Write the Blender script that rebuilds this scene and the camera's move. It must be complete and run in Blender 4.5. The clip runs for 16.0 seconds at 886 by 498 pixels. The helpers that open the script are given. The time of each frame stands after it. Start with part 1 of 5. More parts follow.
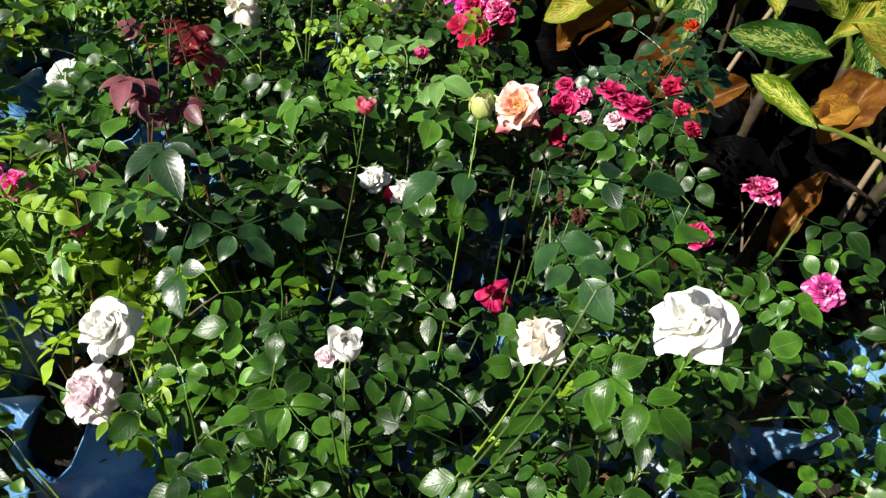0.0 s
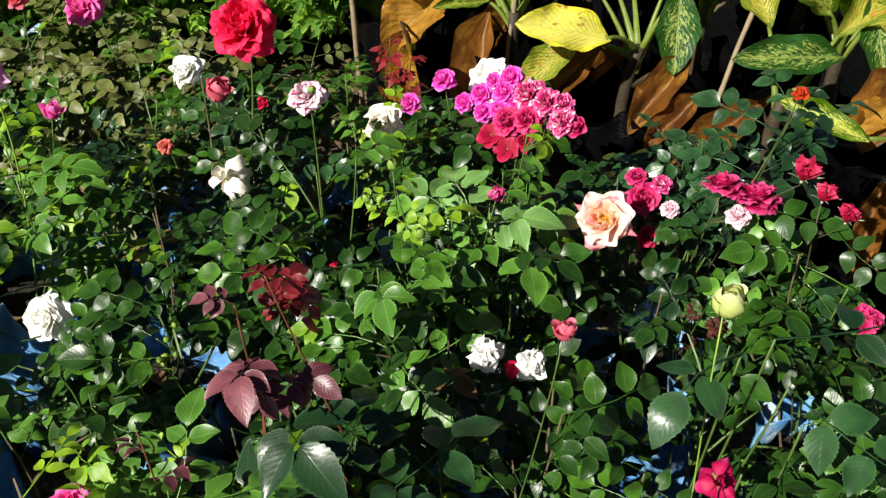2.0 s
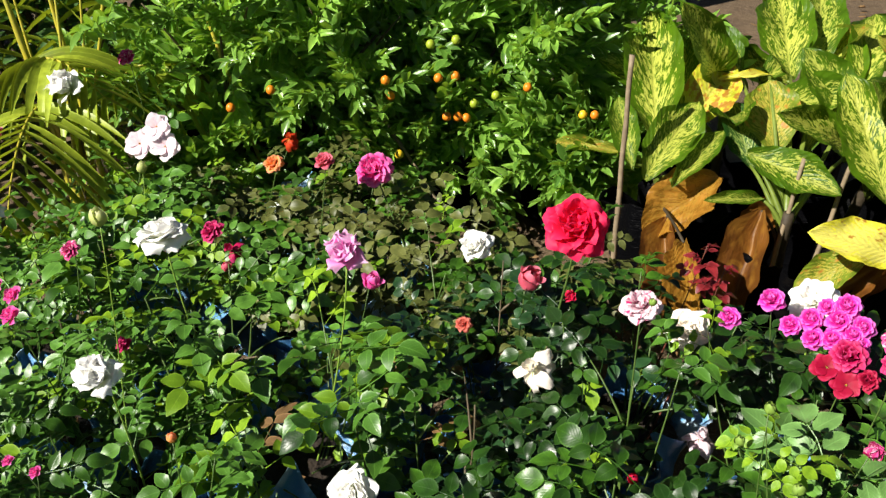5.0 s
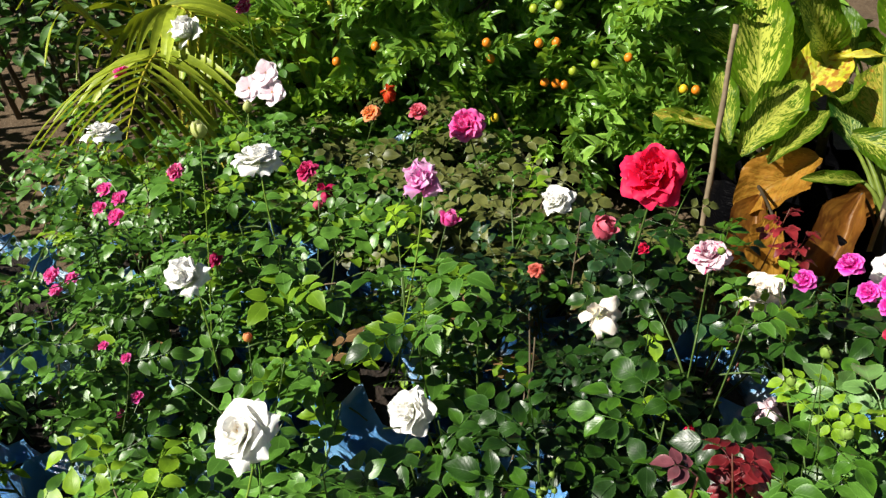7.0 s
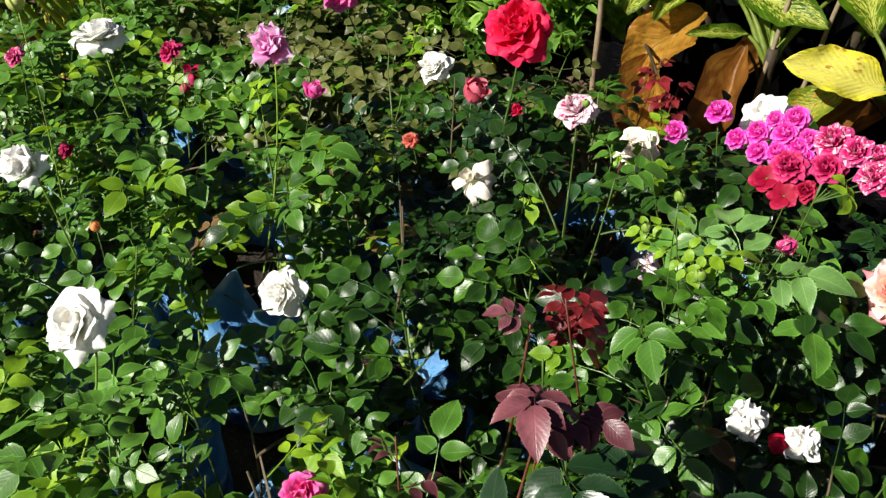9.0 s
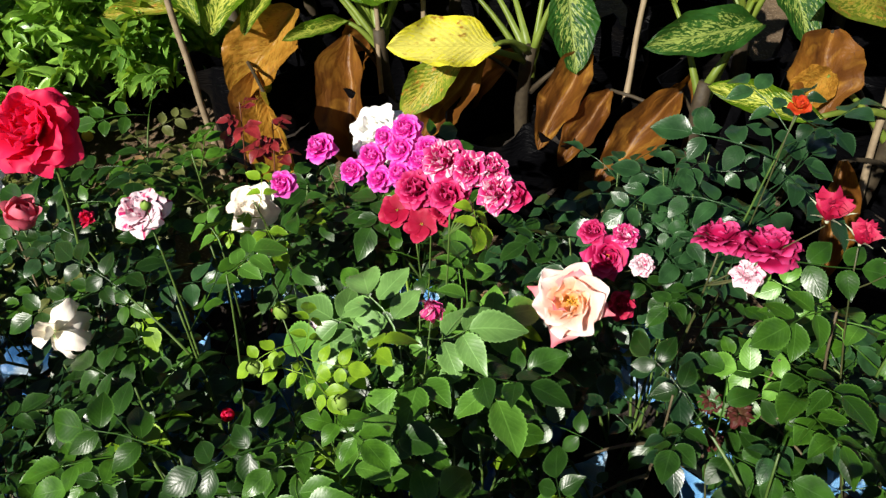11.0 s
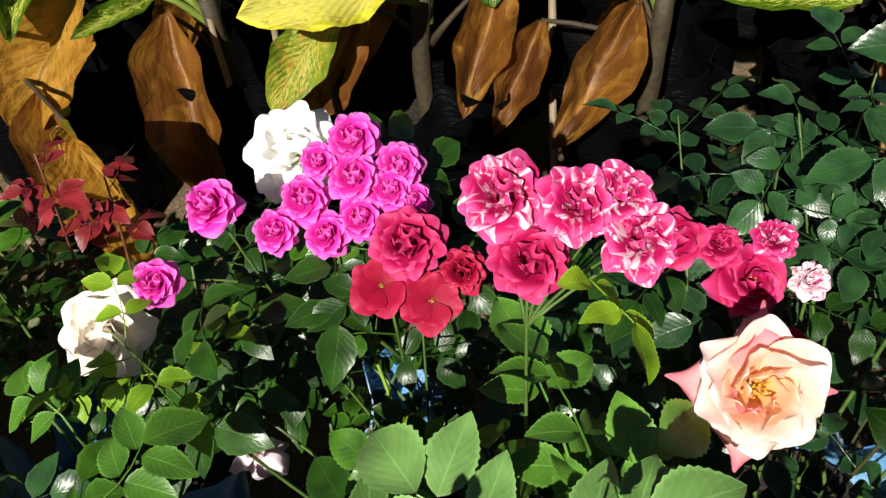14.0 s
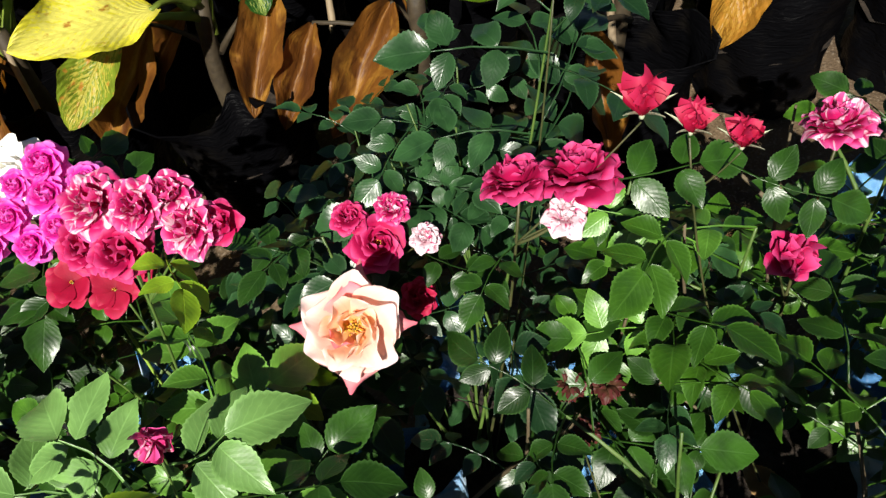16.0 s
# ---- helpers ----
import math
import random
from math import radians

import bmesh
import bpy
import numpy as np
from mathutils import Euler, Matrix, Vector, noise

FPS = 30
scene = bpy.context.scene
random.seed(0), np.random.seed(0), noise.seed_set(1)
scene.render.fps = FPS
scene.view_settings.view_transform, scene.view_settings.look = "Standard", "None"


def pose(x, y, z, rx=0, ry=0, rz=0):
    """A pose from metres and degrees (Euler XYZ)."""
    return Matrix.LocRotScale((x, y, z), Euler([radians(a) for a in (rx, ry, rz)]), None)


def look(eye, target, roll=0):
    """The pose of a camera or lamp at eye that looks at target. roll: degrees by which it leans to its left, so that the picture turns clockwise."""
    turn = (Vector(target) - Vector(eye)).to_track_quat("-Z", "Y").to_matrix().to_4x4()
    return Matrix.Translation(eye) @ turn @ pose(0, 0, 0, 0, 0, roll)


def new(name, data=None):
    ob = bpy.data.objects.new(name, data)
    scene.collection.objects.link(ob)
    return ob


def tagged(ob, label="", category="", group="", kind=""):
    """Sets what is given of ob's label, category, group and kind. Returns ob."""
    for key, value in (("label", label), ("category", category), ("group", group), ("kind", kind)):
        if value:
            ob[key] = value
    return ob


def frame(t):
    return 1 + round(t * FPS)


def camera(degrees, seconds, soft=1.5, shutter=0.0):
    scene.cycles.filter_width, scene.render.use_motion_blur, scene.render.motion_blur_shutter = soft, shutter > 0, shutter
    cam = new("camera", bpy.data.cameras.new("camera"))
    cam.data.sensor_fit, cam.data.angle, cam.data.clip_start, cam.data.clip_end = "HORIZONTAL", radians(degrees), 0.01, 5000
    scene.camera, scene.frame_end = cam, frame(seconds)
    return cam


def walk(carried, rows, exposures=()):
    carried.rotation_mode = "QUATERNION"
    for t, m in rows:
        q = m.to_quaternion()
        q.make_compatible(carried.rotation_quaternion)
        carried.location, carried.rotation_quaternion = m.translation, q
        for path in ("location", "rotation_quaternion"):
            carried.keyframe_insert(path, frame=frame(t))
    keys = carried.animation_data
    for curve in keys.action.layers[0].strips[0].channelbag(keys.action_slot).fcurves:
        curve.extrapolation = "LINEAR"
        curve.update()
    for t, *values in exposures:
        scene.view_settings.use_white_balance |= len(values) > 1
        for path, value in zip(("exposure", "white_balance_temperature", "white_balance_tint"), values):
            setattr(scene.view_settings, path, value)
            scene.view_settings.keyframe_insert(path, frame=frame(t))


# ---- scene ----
cam = camera(56.7, 16.0, soft=1.4)
PATH = [
    (0, (0.0121, 0.0346, 1.3007), (0.0891, 0.7433, 0.5995), 8.74),
    (0.5, (-0.0687, 0.1397, 1.2798), (0.0794, 0.8339, 0.5754), 5.81),
    (1, (-0.1404, 0.1929, 1.2686), (0.0462, 0.8763, 0.5628), 3.86),
    (1.5, (-0.1805, 0.2402, 1.2796), (0.0115, 0.9248, 0.5764), 1.28),
    (2, (-0.2209, 0.3378, 1.2955), (-0.0267, 1.0484, 0.6192), -0.46),
    (2.5, (-0.2732, 0.4278, 1.3270), (-0.1182, 1.1752, 0.6810), -3.44),
    (3, (-0.3132, 0.4512, 1.3275), (-0.1914, 1.2293, 0.7112), -2.44),
    (3.5, (-0.3758, 0.4691, 1.3386), (-0.2523, 1.2633, 0.7436), -0.83),
    (4, (-0.4338, 0.4782, 1.3412), (-0.3152, 1.2845, 0.7616), 0.28),
    (4.5, (-0.4584, 0.4749, 1.3491), (-0.3709, 1.2922, 0.7796), 0.07),
    (5, (-0.4735, 0.4665, 1.3614), (-0.4204, 1.3013, 0.8134), -0.22),
    (5.2, (-0.4781, 0.4599, 1.3658), (-0.4389, 1.3013, 0.8268), -0.30),
    (7.3, (-0.4229, 0.3840, 1.2947), (-0.4970, 1.2062, 0.7302), -0.27),
    (7.5, (-0.4188, 0.3872, 1.2841), (-0.4866, 1.1977, 0.7024), -0.35),
    (8, (-0.4014, 0.3917, 1.2625), (-0.4576, 1.1790, 0.6484), -0.49),
    (8.5, (-0.3725, 0.3971, 1.2461), (-0.4063, 1.1584, 0.5985), -0.67),
    (9, (-0.3433, 0.4097, 1.2574), (-0.3257, 1.1606, 0.5973), -0.23),
    (9.5, (-0.2909, 0.4344, 1.2668), (-0.1871, 1.1743, 0.6020), -0.06),
    (10, (-0.2213, 0.4706, 1.2571), (-0.0099, 1.1843, 0.5892), -0.76),
    (10.2, (-0.2012, 0.4839, 1.2552), (0.0369, 1.1881, 0.5863), -1.53),
    (12.3, (-0.1003, 0.9361, 1.0461), (0.2901, 1.4963, 0.3155), -8.24),
    (12.5, (-0.0933, 0.9602, 1.0253), (0.3092, 1.5072, 0.2912), -8.17),
    (13, (-0.0813, 1.0074, 0.9996), (0.3472, 1.5300, 0.2626), -7.98),
    (13.5, (-0.0769, 1.0158, 0.9910), (0.3592, 1.5336, 0.2550), -8.10),
    (14, (-0.0739, 1.0125, 0.9925), (0.3672, 1.5256, 0.2562), -7.80),
    (14.5, (-0.0646, 0.9952, 0.9998), (0.3787, 1.5052, 0.2627), -7.67),
    (15, (-0.0308, 0.9510, 1.0061), (0.4253, 1.4467, 0.2670), -7.70),
    (15.5, (0.0075, 0.8770, 1.0304), (0.4822, 1.3475, 0.2865), -8.55),
    (16, (0.0025, 0.7873, 1.0653), (0.4729, 1.2349, 0.3048), -10.08),
]
# The clip's camera sets its own exposure as bright and dark parts pass.
EXPOSURE = ((0, 0.90), (2.5, 0.86), (4, 0.92), (5.2, 0.92), (7.3, 0.80), (9, 0.77), (10.2, 0.82), (12.3, 0.74), (15, 0.71), (16, 0.83))
walk(cam, [(t, look(eye, target, roll)) for t, eye, target, roll in PATH], EXPOSURE)

# ---- light ----
SUN_TO = Vector((-0.69, -0.33, 0.62)).normalized()
world = bpy.data.worlds.new("sky")
scene.world = world
world.use_nodes = True
wn = world.node_tree.nodes
sky = wn.new("ShaderNodeTexSky")
sky.sky_type, sky.sun_disc = "NISHITA", False
sky.sun_elevation = math.asin(SUN_TO.z)
sky.sun_rotation = math.atan2(SUN_TO.x, SUN_TO.y)
sky.altitude, sky.air_density, sky.dust_density, sky.ozone_density = 600, 0.55, 0.6, 0.6
wn["Background"].inputs["Strength"].default_value = 0.030
world.node_tree.links.new(sky.outputs["Color"], wn["Background"].inputs["Color"])
sun_data = bpy.data.lights.new("sun", "SUN")
sun_data.energy, sun_data.angle, sun_data.color = 5.0, radians(0.5), (1.0, 0.95, 0.86)
sun = new("sun", sun_data)
sun.matrix_world = look(SUN_TO * 20, (0, 0, 0))


# ---- materials ----
class Mat:
    """A node material with short calls for the nodes that it needs."""

    def __init__(self, name, rough=0.5, spec=0.5):
        self.m = bpy.data.materials.new(name)
        self.m.use_nodes = True
        self.t = self.m.node_tree
        self.b = self.t.nodes["Principled BSDF"]
        self.b.inputs["Roughness"].default_value = rough
        self.b.inputs["Specular IOR Level"].default_value = spec

    def n(self, kind, **put):
        node = self.t.nodes.new("ShaderNode" + kind)
        for k, v in put.items():
            self.put(node.inputs[k.replace("_", " ")], v)
        return node

    def put(self, socket, v):
        if isinstance(v, bpy.types.NodeSocket):
            self.t.links.new(v, socket)
        else:
            socket.default_value = v

    def math(self, op, a, b=0.0, clamp=False):
        node = self.t.nodes.new("ShaderNodeMath")
        node.operation, node.use_clamp = op, clamp
        self.put(node.inputs[0], a)
        self.put(node.inputs[1], b)
        return node.outputs[0]

    def mix(self, f, a, b, how="MIX"):
        node = self.t.nodes.new("ShaderNodeMix")
        node.data_type, node.blend_type = "RGBA", how
        self.put(node.inputs[0], f)
        for s, v in ((node.inputs[6], a), (node.inputs[7], b)):
            self.put(s, (*v, 1) if isinstance(v, tuple) and len(v) == 3 else v)
        return node.outputs[2]

    def ramp(self, v, lo, hi):
        node = self.t.nodes.new("ShaderNodeMapRange")
        self.put(node.inputs[0], v)
        node.inputs[1].default_value, node.inputs[2].default_value = lo, hi
        return node.outputs[0]

    def noise(self, scale, detail=3.0, where=None, distort=0.0):
        node = self.n("TexNoise", Scale=scale, Detail=detail, Distortion=distort)
        if where is not None:
            self.t.links.new(where, node.inputs["Vector"])
        return node.outputs["Fac"]

    def obj(self):
        return self.t.nodes.new("ShaderNodeTexCoord").outputs["Object"]

    def rand(self):
        return self.t.nodes.new("ShaderNodeObjectInfo").outputs["Random"]

    def uv(self):
        s = self.n("SeparateXYZ")
        self.t.links.new(self.t.nodes.new("ShaderNodeTexCoord").outputs["UV"], s.inputs[0])
        return s.outputs[0], s.outputs[1]

    def bump(self, h, strength=0.3, dist=0.002):
        node = self.n("Bump", Strength=strength, Distance=dist, Height=h)
        self.t.links.new(node.outputs[0], self.b.inputs["Normal"])

    def base(self, c):
        self.put(self.b.inputs["Base Color"], (*c, 1) if isinstance(c, tuple) and len(c) == 3 else c)
        return self

    def thin(self, share, colour):
        """Lets part of the light through, as a leaf or a petal does."""
        tr = self.n("BsdfTranslucent")
        self.put(tr.inputs[0], (*colour, 1) if isinstance(colour, tuple) else colour)
        mx = self.n("MixShader")
        mx.inputs[0].default_value = share
        self.t.links.new(self.b.outputs[0], mx.inputs[1])
        self.t.links.new(tr.outputs[0], mx.inputs[2])
        self.t.links.new(mx.outputs[0], self.t.nodes["Material Output"].inputs[0])
        return self


def leaf_material(name, dark, light, glow, rough=0.30, share=0.065, vein=0.18, gloss=0.42):
    m = Mat(name, rough, gloss)
    u, v = m.uv()
    side = m.math("ABSOLUTE", m.math("SUBTRACT", u, 0.5))
    rib = m.math("SUBTRACT", 1.0, m.ramp(side, 0.0, 0.035))
    phase = m.math("FRACT", m.math("MULTIPLY", m.math("SUBTRACT", v, m.math("MULTIPLY", side, 0.7)), 8.0))
    lateral = m.math("SUBTRACT", 1.0, m.ramp(m.math("ABSOLUTE", m.math("SUBTRACT", phase, 0.5)), 0.0, 0.12))
    veins = m.math("MAXIMUM", rib, m.math("MULTIPLY", lateral, 0.45))
    where = m.obj()
    patch = m.noise(38.0, 3.0, where)
    c = m.mix(m.rand(), tuple(0.75 * a for a in dark), tuple(1.30 * a for a in light))
    c = m.mix(m.ramp(patch, 0.35, 0.75), c, tuple(0.72 * a for a in dark))
    c = m.mix(m.math("MULTIPLY", veins, vein), c, tuple(min(1, 2.2 * a + 0.03) for a in light))
    c = m.mix(m.math("MULTIPLY", m.ramp(side, 0.40, 0.5), 0.45), c, tuple(min(1, 1.7 * a + 0.02) for a in light))
    blotch = m.ramp(m.noise(9.0, 4.0, where), 0.66, 0.74)
    c = m.mix(m.math("MULTIPLY", blotch, 0.5), c, (0.16, 0.14, 0.03))
    m.base(c)
    m.put(m.b.inputs["Roughness"], m.math("ADD", rough, m.math("MULTIPLY", patch, 0.12)))
    quilt = m.math("ABSOLUTE", m.math("SUBTRACT", phase, 0.5))
    relief = m.math("SUBTRACT", m.math("MULTIPLY", m.noise(60.0, 3.0, where), 2.0), m.math("ADD", m.math("MULTIPLY", quilt, 0.5), m.math("MULTIPLY", rib, 0.5)))
    m.bump(relief, 0.28, 0.0009)
    return m.thin(share, glow).m


LEAF = {
    "dark": leaf_material("rose_leaf_dark", (0.009, 0.033, 0.0034), (0.021, 0.066, 0.0060), (0.051, 0.133, 0.0046)),
    "teal": leaf_material("rose_leaf_blue_green", (0.009, 0.034, 0.0100), (0.022, 0.066, 0.0185), (0.045, 0.115, 0.011), 0.28, 0.065, 0.10, 0.50),
    "mid": leaf_material("rose_leaf_green", (0.019, 0.065, 0.0046), (0.046, 0.124, 0.0080), (0.090, 0.208, 0.0056)),
    "fresh": leaf_material("rose_leaf_fresh", (0.050, 0.145, 0.012), (0.100, 0.230, 0.028), (0.186, 0.373, 0.0066), 0.34, 0.065, 0.22, 0.5),
    # Fresh leaf whose glossy sheen is put into the base colour as paler green.
    "paleleaf": leaf_material("rose_leaf_sheen_paled", (0.085, 0.190, 0.040), (0.150, 0.290, 0.075), (0.20, 0.38, 0.03), 0.36, 0.065, 0.24, 0.6),
    "lime": leaf_material("rose_leaf_lime", (0.145, 0.295, 0.012), (0.235, 0.385, 0.018), (0.310, 0.517, 0.0113), 0.4, 0.28),
    "olive": leaf_material("rose_leaf_olive", (0.062, 0.078, 0.014), (0.115, 0.125, 0.030), (0.16, 0.17, 0.02), 0.42),
    "maroon": leaf_material("rose_leaf_maroon", (0.085, 0.022, 0.030), (0.175, 0.055, 0.066), (0.20, 0.02, 0.026), 0.34, 0.12, 0.12),
    "redtip": leaf_material("rose_leaf_red_shoot", (0.13, 0.009, 0.012), (0.22, 0.018, 0.022), (0.26, 0.02, 0.015), 0.34, 0.2, 0.1),
    "citrus": leaf_material("citrus_leaf", (0.080, 0.200, 0.030), (0.260, 0.450, 0.065), (0.38, 0.62, 0.04), 0.24, 0.28, 0.10, 0.6),
    "hedge": leaf_material("hedge_leaf", (0.038, 0.108, 0.025), (0.095, 0.202, 0.038), (0.126, 0.277, 0.025), 0.42, 0.2, 0.1),
    "palm": leaf_material("palm_leaflet", (0.200, 0.275, 0.016), (0.340, 0.410, 0.032), (0.40, 0.48, 0.02), 0.38, 0.25, 0.05),
    "dry": leaf_material("dry_rose_leaf", (0.14, 0.075, 0.025), (0.24, 0.14, 0.05), (0.2, 0.1, 0.02), 0.7, 0.15, 0.2),
}


def petal_material(name, body, edge, heart, share=0.42, streak=None, glow=None):
    """Petal colours from the heart outwards; streak adds a pale or dark flaming along the petal."""
    m = Mat(name, 0.55, 0.25)
    u, v = m.uv()
    c = m.mix(m.ramp(v, 0.05, 0.42), heart, body)
    c = m.mix(m.ramp(v, 0.72, 1.0), c, edge)
    fine = m.n("CombineXYZ", X=m.math("MULTIPLY", u, 14.0), Y=m.math("MULTIPLY", v, 1.6), Z=m.math("MULTIPLY", m.rand(), 30.0)).outputs[0]
    lines = m.noise(1.0, 4.0, fine)
    if streak:
        broad = m.n("CombineXYZ", X=m.math("MULTIPLY", u, 3.4), Y=m.math("MULTIPLY", v, 1.2), Z=m.math("MULTIPLY", m.rand(), 70.0)).outputs[0]
        c = m.mix(m.ramp(m.noise(1.0, 4.0, broad, 0.5), 0.535, 0.64), c, streak)
    c = m.mix(m.ramp(lines, 0.35, 0.8), c, m.mix(1.0, c, (0.92, 0.88, 0.89), "MULTIPLY"))
    m.base(c)
    m.bump(lines, 0.2, 0.0005)
    return m.thin(share, glow or c).m


PETAL = {
    "red": petal_material("red_petal", (0.84, 0.014, 0.085), (0.90, 0.03, 0.13), (0.66, 0.010, 0.04)),
    "lilac": petal_material("lilac_petal", (0.90, 0.30, 0.68), (0.95, 0.60, 0.84), (0.80, 0.16, 0.46), 0.36),
    "pink": petal_material("pink_petal", (0.88, 0.085, 0.42), (0.94, 0.26, 0.60), (0.94, 0.50, 0.66)),
    "rosy": petal_material("rosy_petal", (0.766, 0.135, 0.207), (0.807, 0.228, 0.310), (0.828, 0.414, 0.414)),
    "pale": petal_material("pale_pink_petal", (0.94, 0.83, 0.87), (0.95, 0.87, 0.90), (0.92, 0.66, 0.70), 0.26, (0.92, 0.66, 0.76)),
    "white": petal_material("white_petal", (0.95, 0.955, 0.90), (0.96, 0.96, 0.93), (0.80, 0.87, 0.50), 0.20),
    "cream": petal_material("cream_petal", (0.95, 0.90, 0.80), (0.93, 0.85, 0.74), (0.86, 0.82, 0.56), 0.24),
    "green": petal_material("greenish_white_petal", (0.62, 0.70, 0.24), (0.74, 0.76, 0.40), (0.46, 0.58, 0.10)),
    "unripe": petal_material("green_bud_petal", (0.20, 0.33, 0.05), (0.27, 0.40, 0.08), (0.15, 0.27, 0.04), 0.2),
    "coral": petal_material("coral_petal", (0.66, 0.14, 0.10), (0.72, 0.24, 0.18), (0.72, 0.4, 0.2)),
    "orange": petal_material("orange_petal", (0.93, 0.42, 0.12), (0.90, 0.36, 0.20), (0.890, 0.538, 0.103)),
    "scarlet": petal_material("scarlet_petal", (0.621, 0.062, 0.013), (0.569, 0.052, 0.021), (0.621, 0.207, 0.031)),
    "magenta": petal_material("magenta_petal", (0.85, 0.045, 0.52), (0.94, 0.26, 0.76), (0.78, 0.026, 0.40), 0.42),
    "wine": petal_material("wine_red_petal", (0.34, 0.004, 0.034), (0.50, 0.022, 0.085), (0.24, 0.002, 0.020), 0.24),
    "crimson": petal_material("crimson_petal", (0.47, 0.007, 0.085), (0.70, 0.070, 0.25), (0.34, 0.003, 0.045), 0.30),
    "flamed": petal_material("flamed_crimson_petal", (0.55, 0.010, 0.13), (0.76, 0.10, 0.34), (0.44, 0.02, 0.10), 0.32, (0.93, 0.70, 0.82)),
    "striped": petal_material("striped_white_petal", (0.84, 0.66, 0.72), (0.86, 0.72, 0.76), (0.7, 0.3, 0.4), 0.25, (0.52, 0.02, 0.14)),
    "purple": petal_material("striped_purple_petal", (0.50, 0.03, 0.24), (0.58, 0.08, 0.32), (0.6, 0.3, 0.4), 0.25, (0.80, 0.55, 0.70)),
    "peach": petal_material("peach_petal", (0.97, 0.67, 0.56), (0.98, 0.82, 0.79), (0.97, 0.62, 0.28), 0.40),
    "apricot": petal_material("apricot_heart_petal", (0.97, 0.70, 0.46), (0.98, 0.82, 0.70), (0.96, 0.54, 0.12), 0.44),
    "peachback": petal_material("peach_outer_petal", (0.95, 0.44, 0.44), (0.93, 0.22, 0.30), (0.95, 0.62, 0.36), 0.42),
    "brown": petal_material("withered_petal", (0.055, 0.024, 0.012), (0.075, 0.012, 0.014), (0.10, 0.06, 0.03), 0.04),
}


def plain_material(name, a, b, scale=60.0, rough=0.6, bump=0.3, dist=0.002, spec=0.4):
    m = Mat(name, rough, spec)
    where = m.obj()
    n1 = m.noise(scale, 4.0, where)
    n2 = m.noise(scale * 0.15, 3.0, where)
    c = m.mix(m.ramp(n1, 0.3, 0.7), a, b)
    c = m.mix(m.math("MULTIPLY", m.ramp(n2, 0.4, 0.7), 0.45), c, tuple(0.55 * x for x in a))
    m.base(c)
    m.bump(n1, bump, dist)
    return m.m


CANE = plain_material("green_cane", (0.050, 0.098, 0.018), (0.090, 0.150, 0.030), 90, 0.45)
STEM_FRESH = plain_material("fresh_flower_stem", (0.16, 0.28, 0.035), (0.24, 0.36, 0.05), 90, 0.42)
STEM_DARK = plain_material("dark_flower_stem", (0.036, 0.050, 0.014), (0.070, 0.066, 0.024), 90, 0.5)
CANE_BROWN = plain_material("woody_cane", (0.075, 0.058, 0.030), (0.13, 0.10, 0.055), 110, 0.7, 0.6)
# Brown stalk with the shade low among the dumb canes put into its colour.
SHADED_STALK = plain_material("shaded_withered_stalk", (0.030, 0.021, 0.011), (0.052, 0.038, 0.019), 90, 0.7, 0.6)
SHOOT_RED = plain_material("red_shoot", (0.10, 0.030, 0.018), (0.16, 0.055, 0.028), 90, 0.5)
SEPAL = plain_material("sepal_green", (0.12, 0.22, 0.05), (0.18, 0.30, 0.08), 150, 0.5)
SEPAL_PALE = plain_material("pale_downy_sepal", (0.36, 0.40, 0.26), (0.48, 0.50, 0.36), 150, 0.6)
STAMEN = plain_material("stamen_yellow", (0.85, 0.50, 0.05), (0.72, 0.36, 0.03), 900, 0.6, 0.6)
BAMBOO = plain_material("dry_bamboo", (0.19, 0.14, 0.085), (0.27, 0.21, 0.13), 70, 0.65, 0.4)
FRUIT_ORANGE = plain_material("orange_rind", (0.80, 0.25, 0.015), (0.72, 0.20, 0.012), 400, 0.38, 0.35, 0.0008)
FRUIT_YELLOW = plain_material("yellow_rind", (0.78, 0.52, 0.02), (0.70, 0.46, 0.03), 400, 0.38, 0.35, 0.0008)
FRUIT_GREEN = plain_material("green_rind", (0.36, 0.44, 0.03), (0.28, 0.38, 0.03), 400, 0.38, 0.35, 0.0008)
PETIOLE = plain_material("pale_petiole", (0.10, 0.15, 0.018), (0.16, 0.21, 0.030), 60, 0.45)
PALM_STEM = plain_material("yellow_palm_stem", (0.48, 0.40, 0.03), (0.36, 0.36, 0.05), 40, 0.4)
CONCRETE = plain_material("grey_post", (0.34, 0.34, 0.33), (0.46, 0.45, 0.43), 30, 0.85, 0.5)
POT_SOIL = plain_material("potting_soil", (0.013, 0.009, 0.006), (0.032, 0.022, 0.014), 120, 0.95, 1.0, 0.006)


def ground_material():
    m = Mat("brown_soil", 0.95, 0.2)
    where = m.obj()
    a, b, c3 = m.noise(2.2, 5.0, where), m.noise(26.0, 5.0, where), m.noise(170.0, 3.0, where)
    c = m.mix(m.ramp(b, 0.32, 0.7), (0.095, 0.064, 0.036), (0.16, 0.112, 0.066))
    c = m.mix(m.ramp(a, 0.42, 0.66), c, (0.085, 0.058, 0.036))
    c = m.mix(m.math("MULTIPLY", m.ramp(c3, 0.55, 0.7), 0.5), c, (0.30, 0.24, 0.17))
    m.base(c)
    m.bump(m.math("ADD", m.math("MULTIPLY", b, 1.0), m.math("MULTIPLY", c3, 0.35)), 0.8, 0.012)
    return m.m


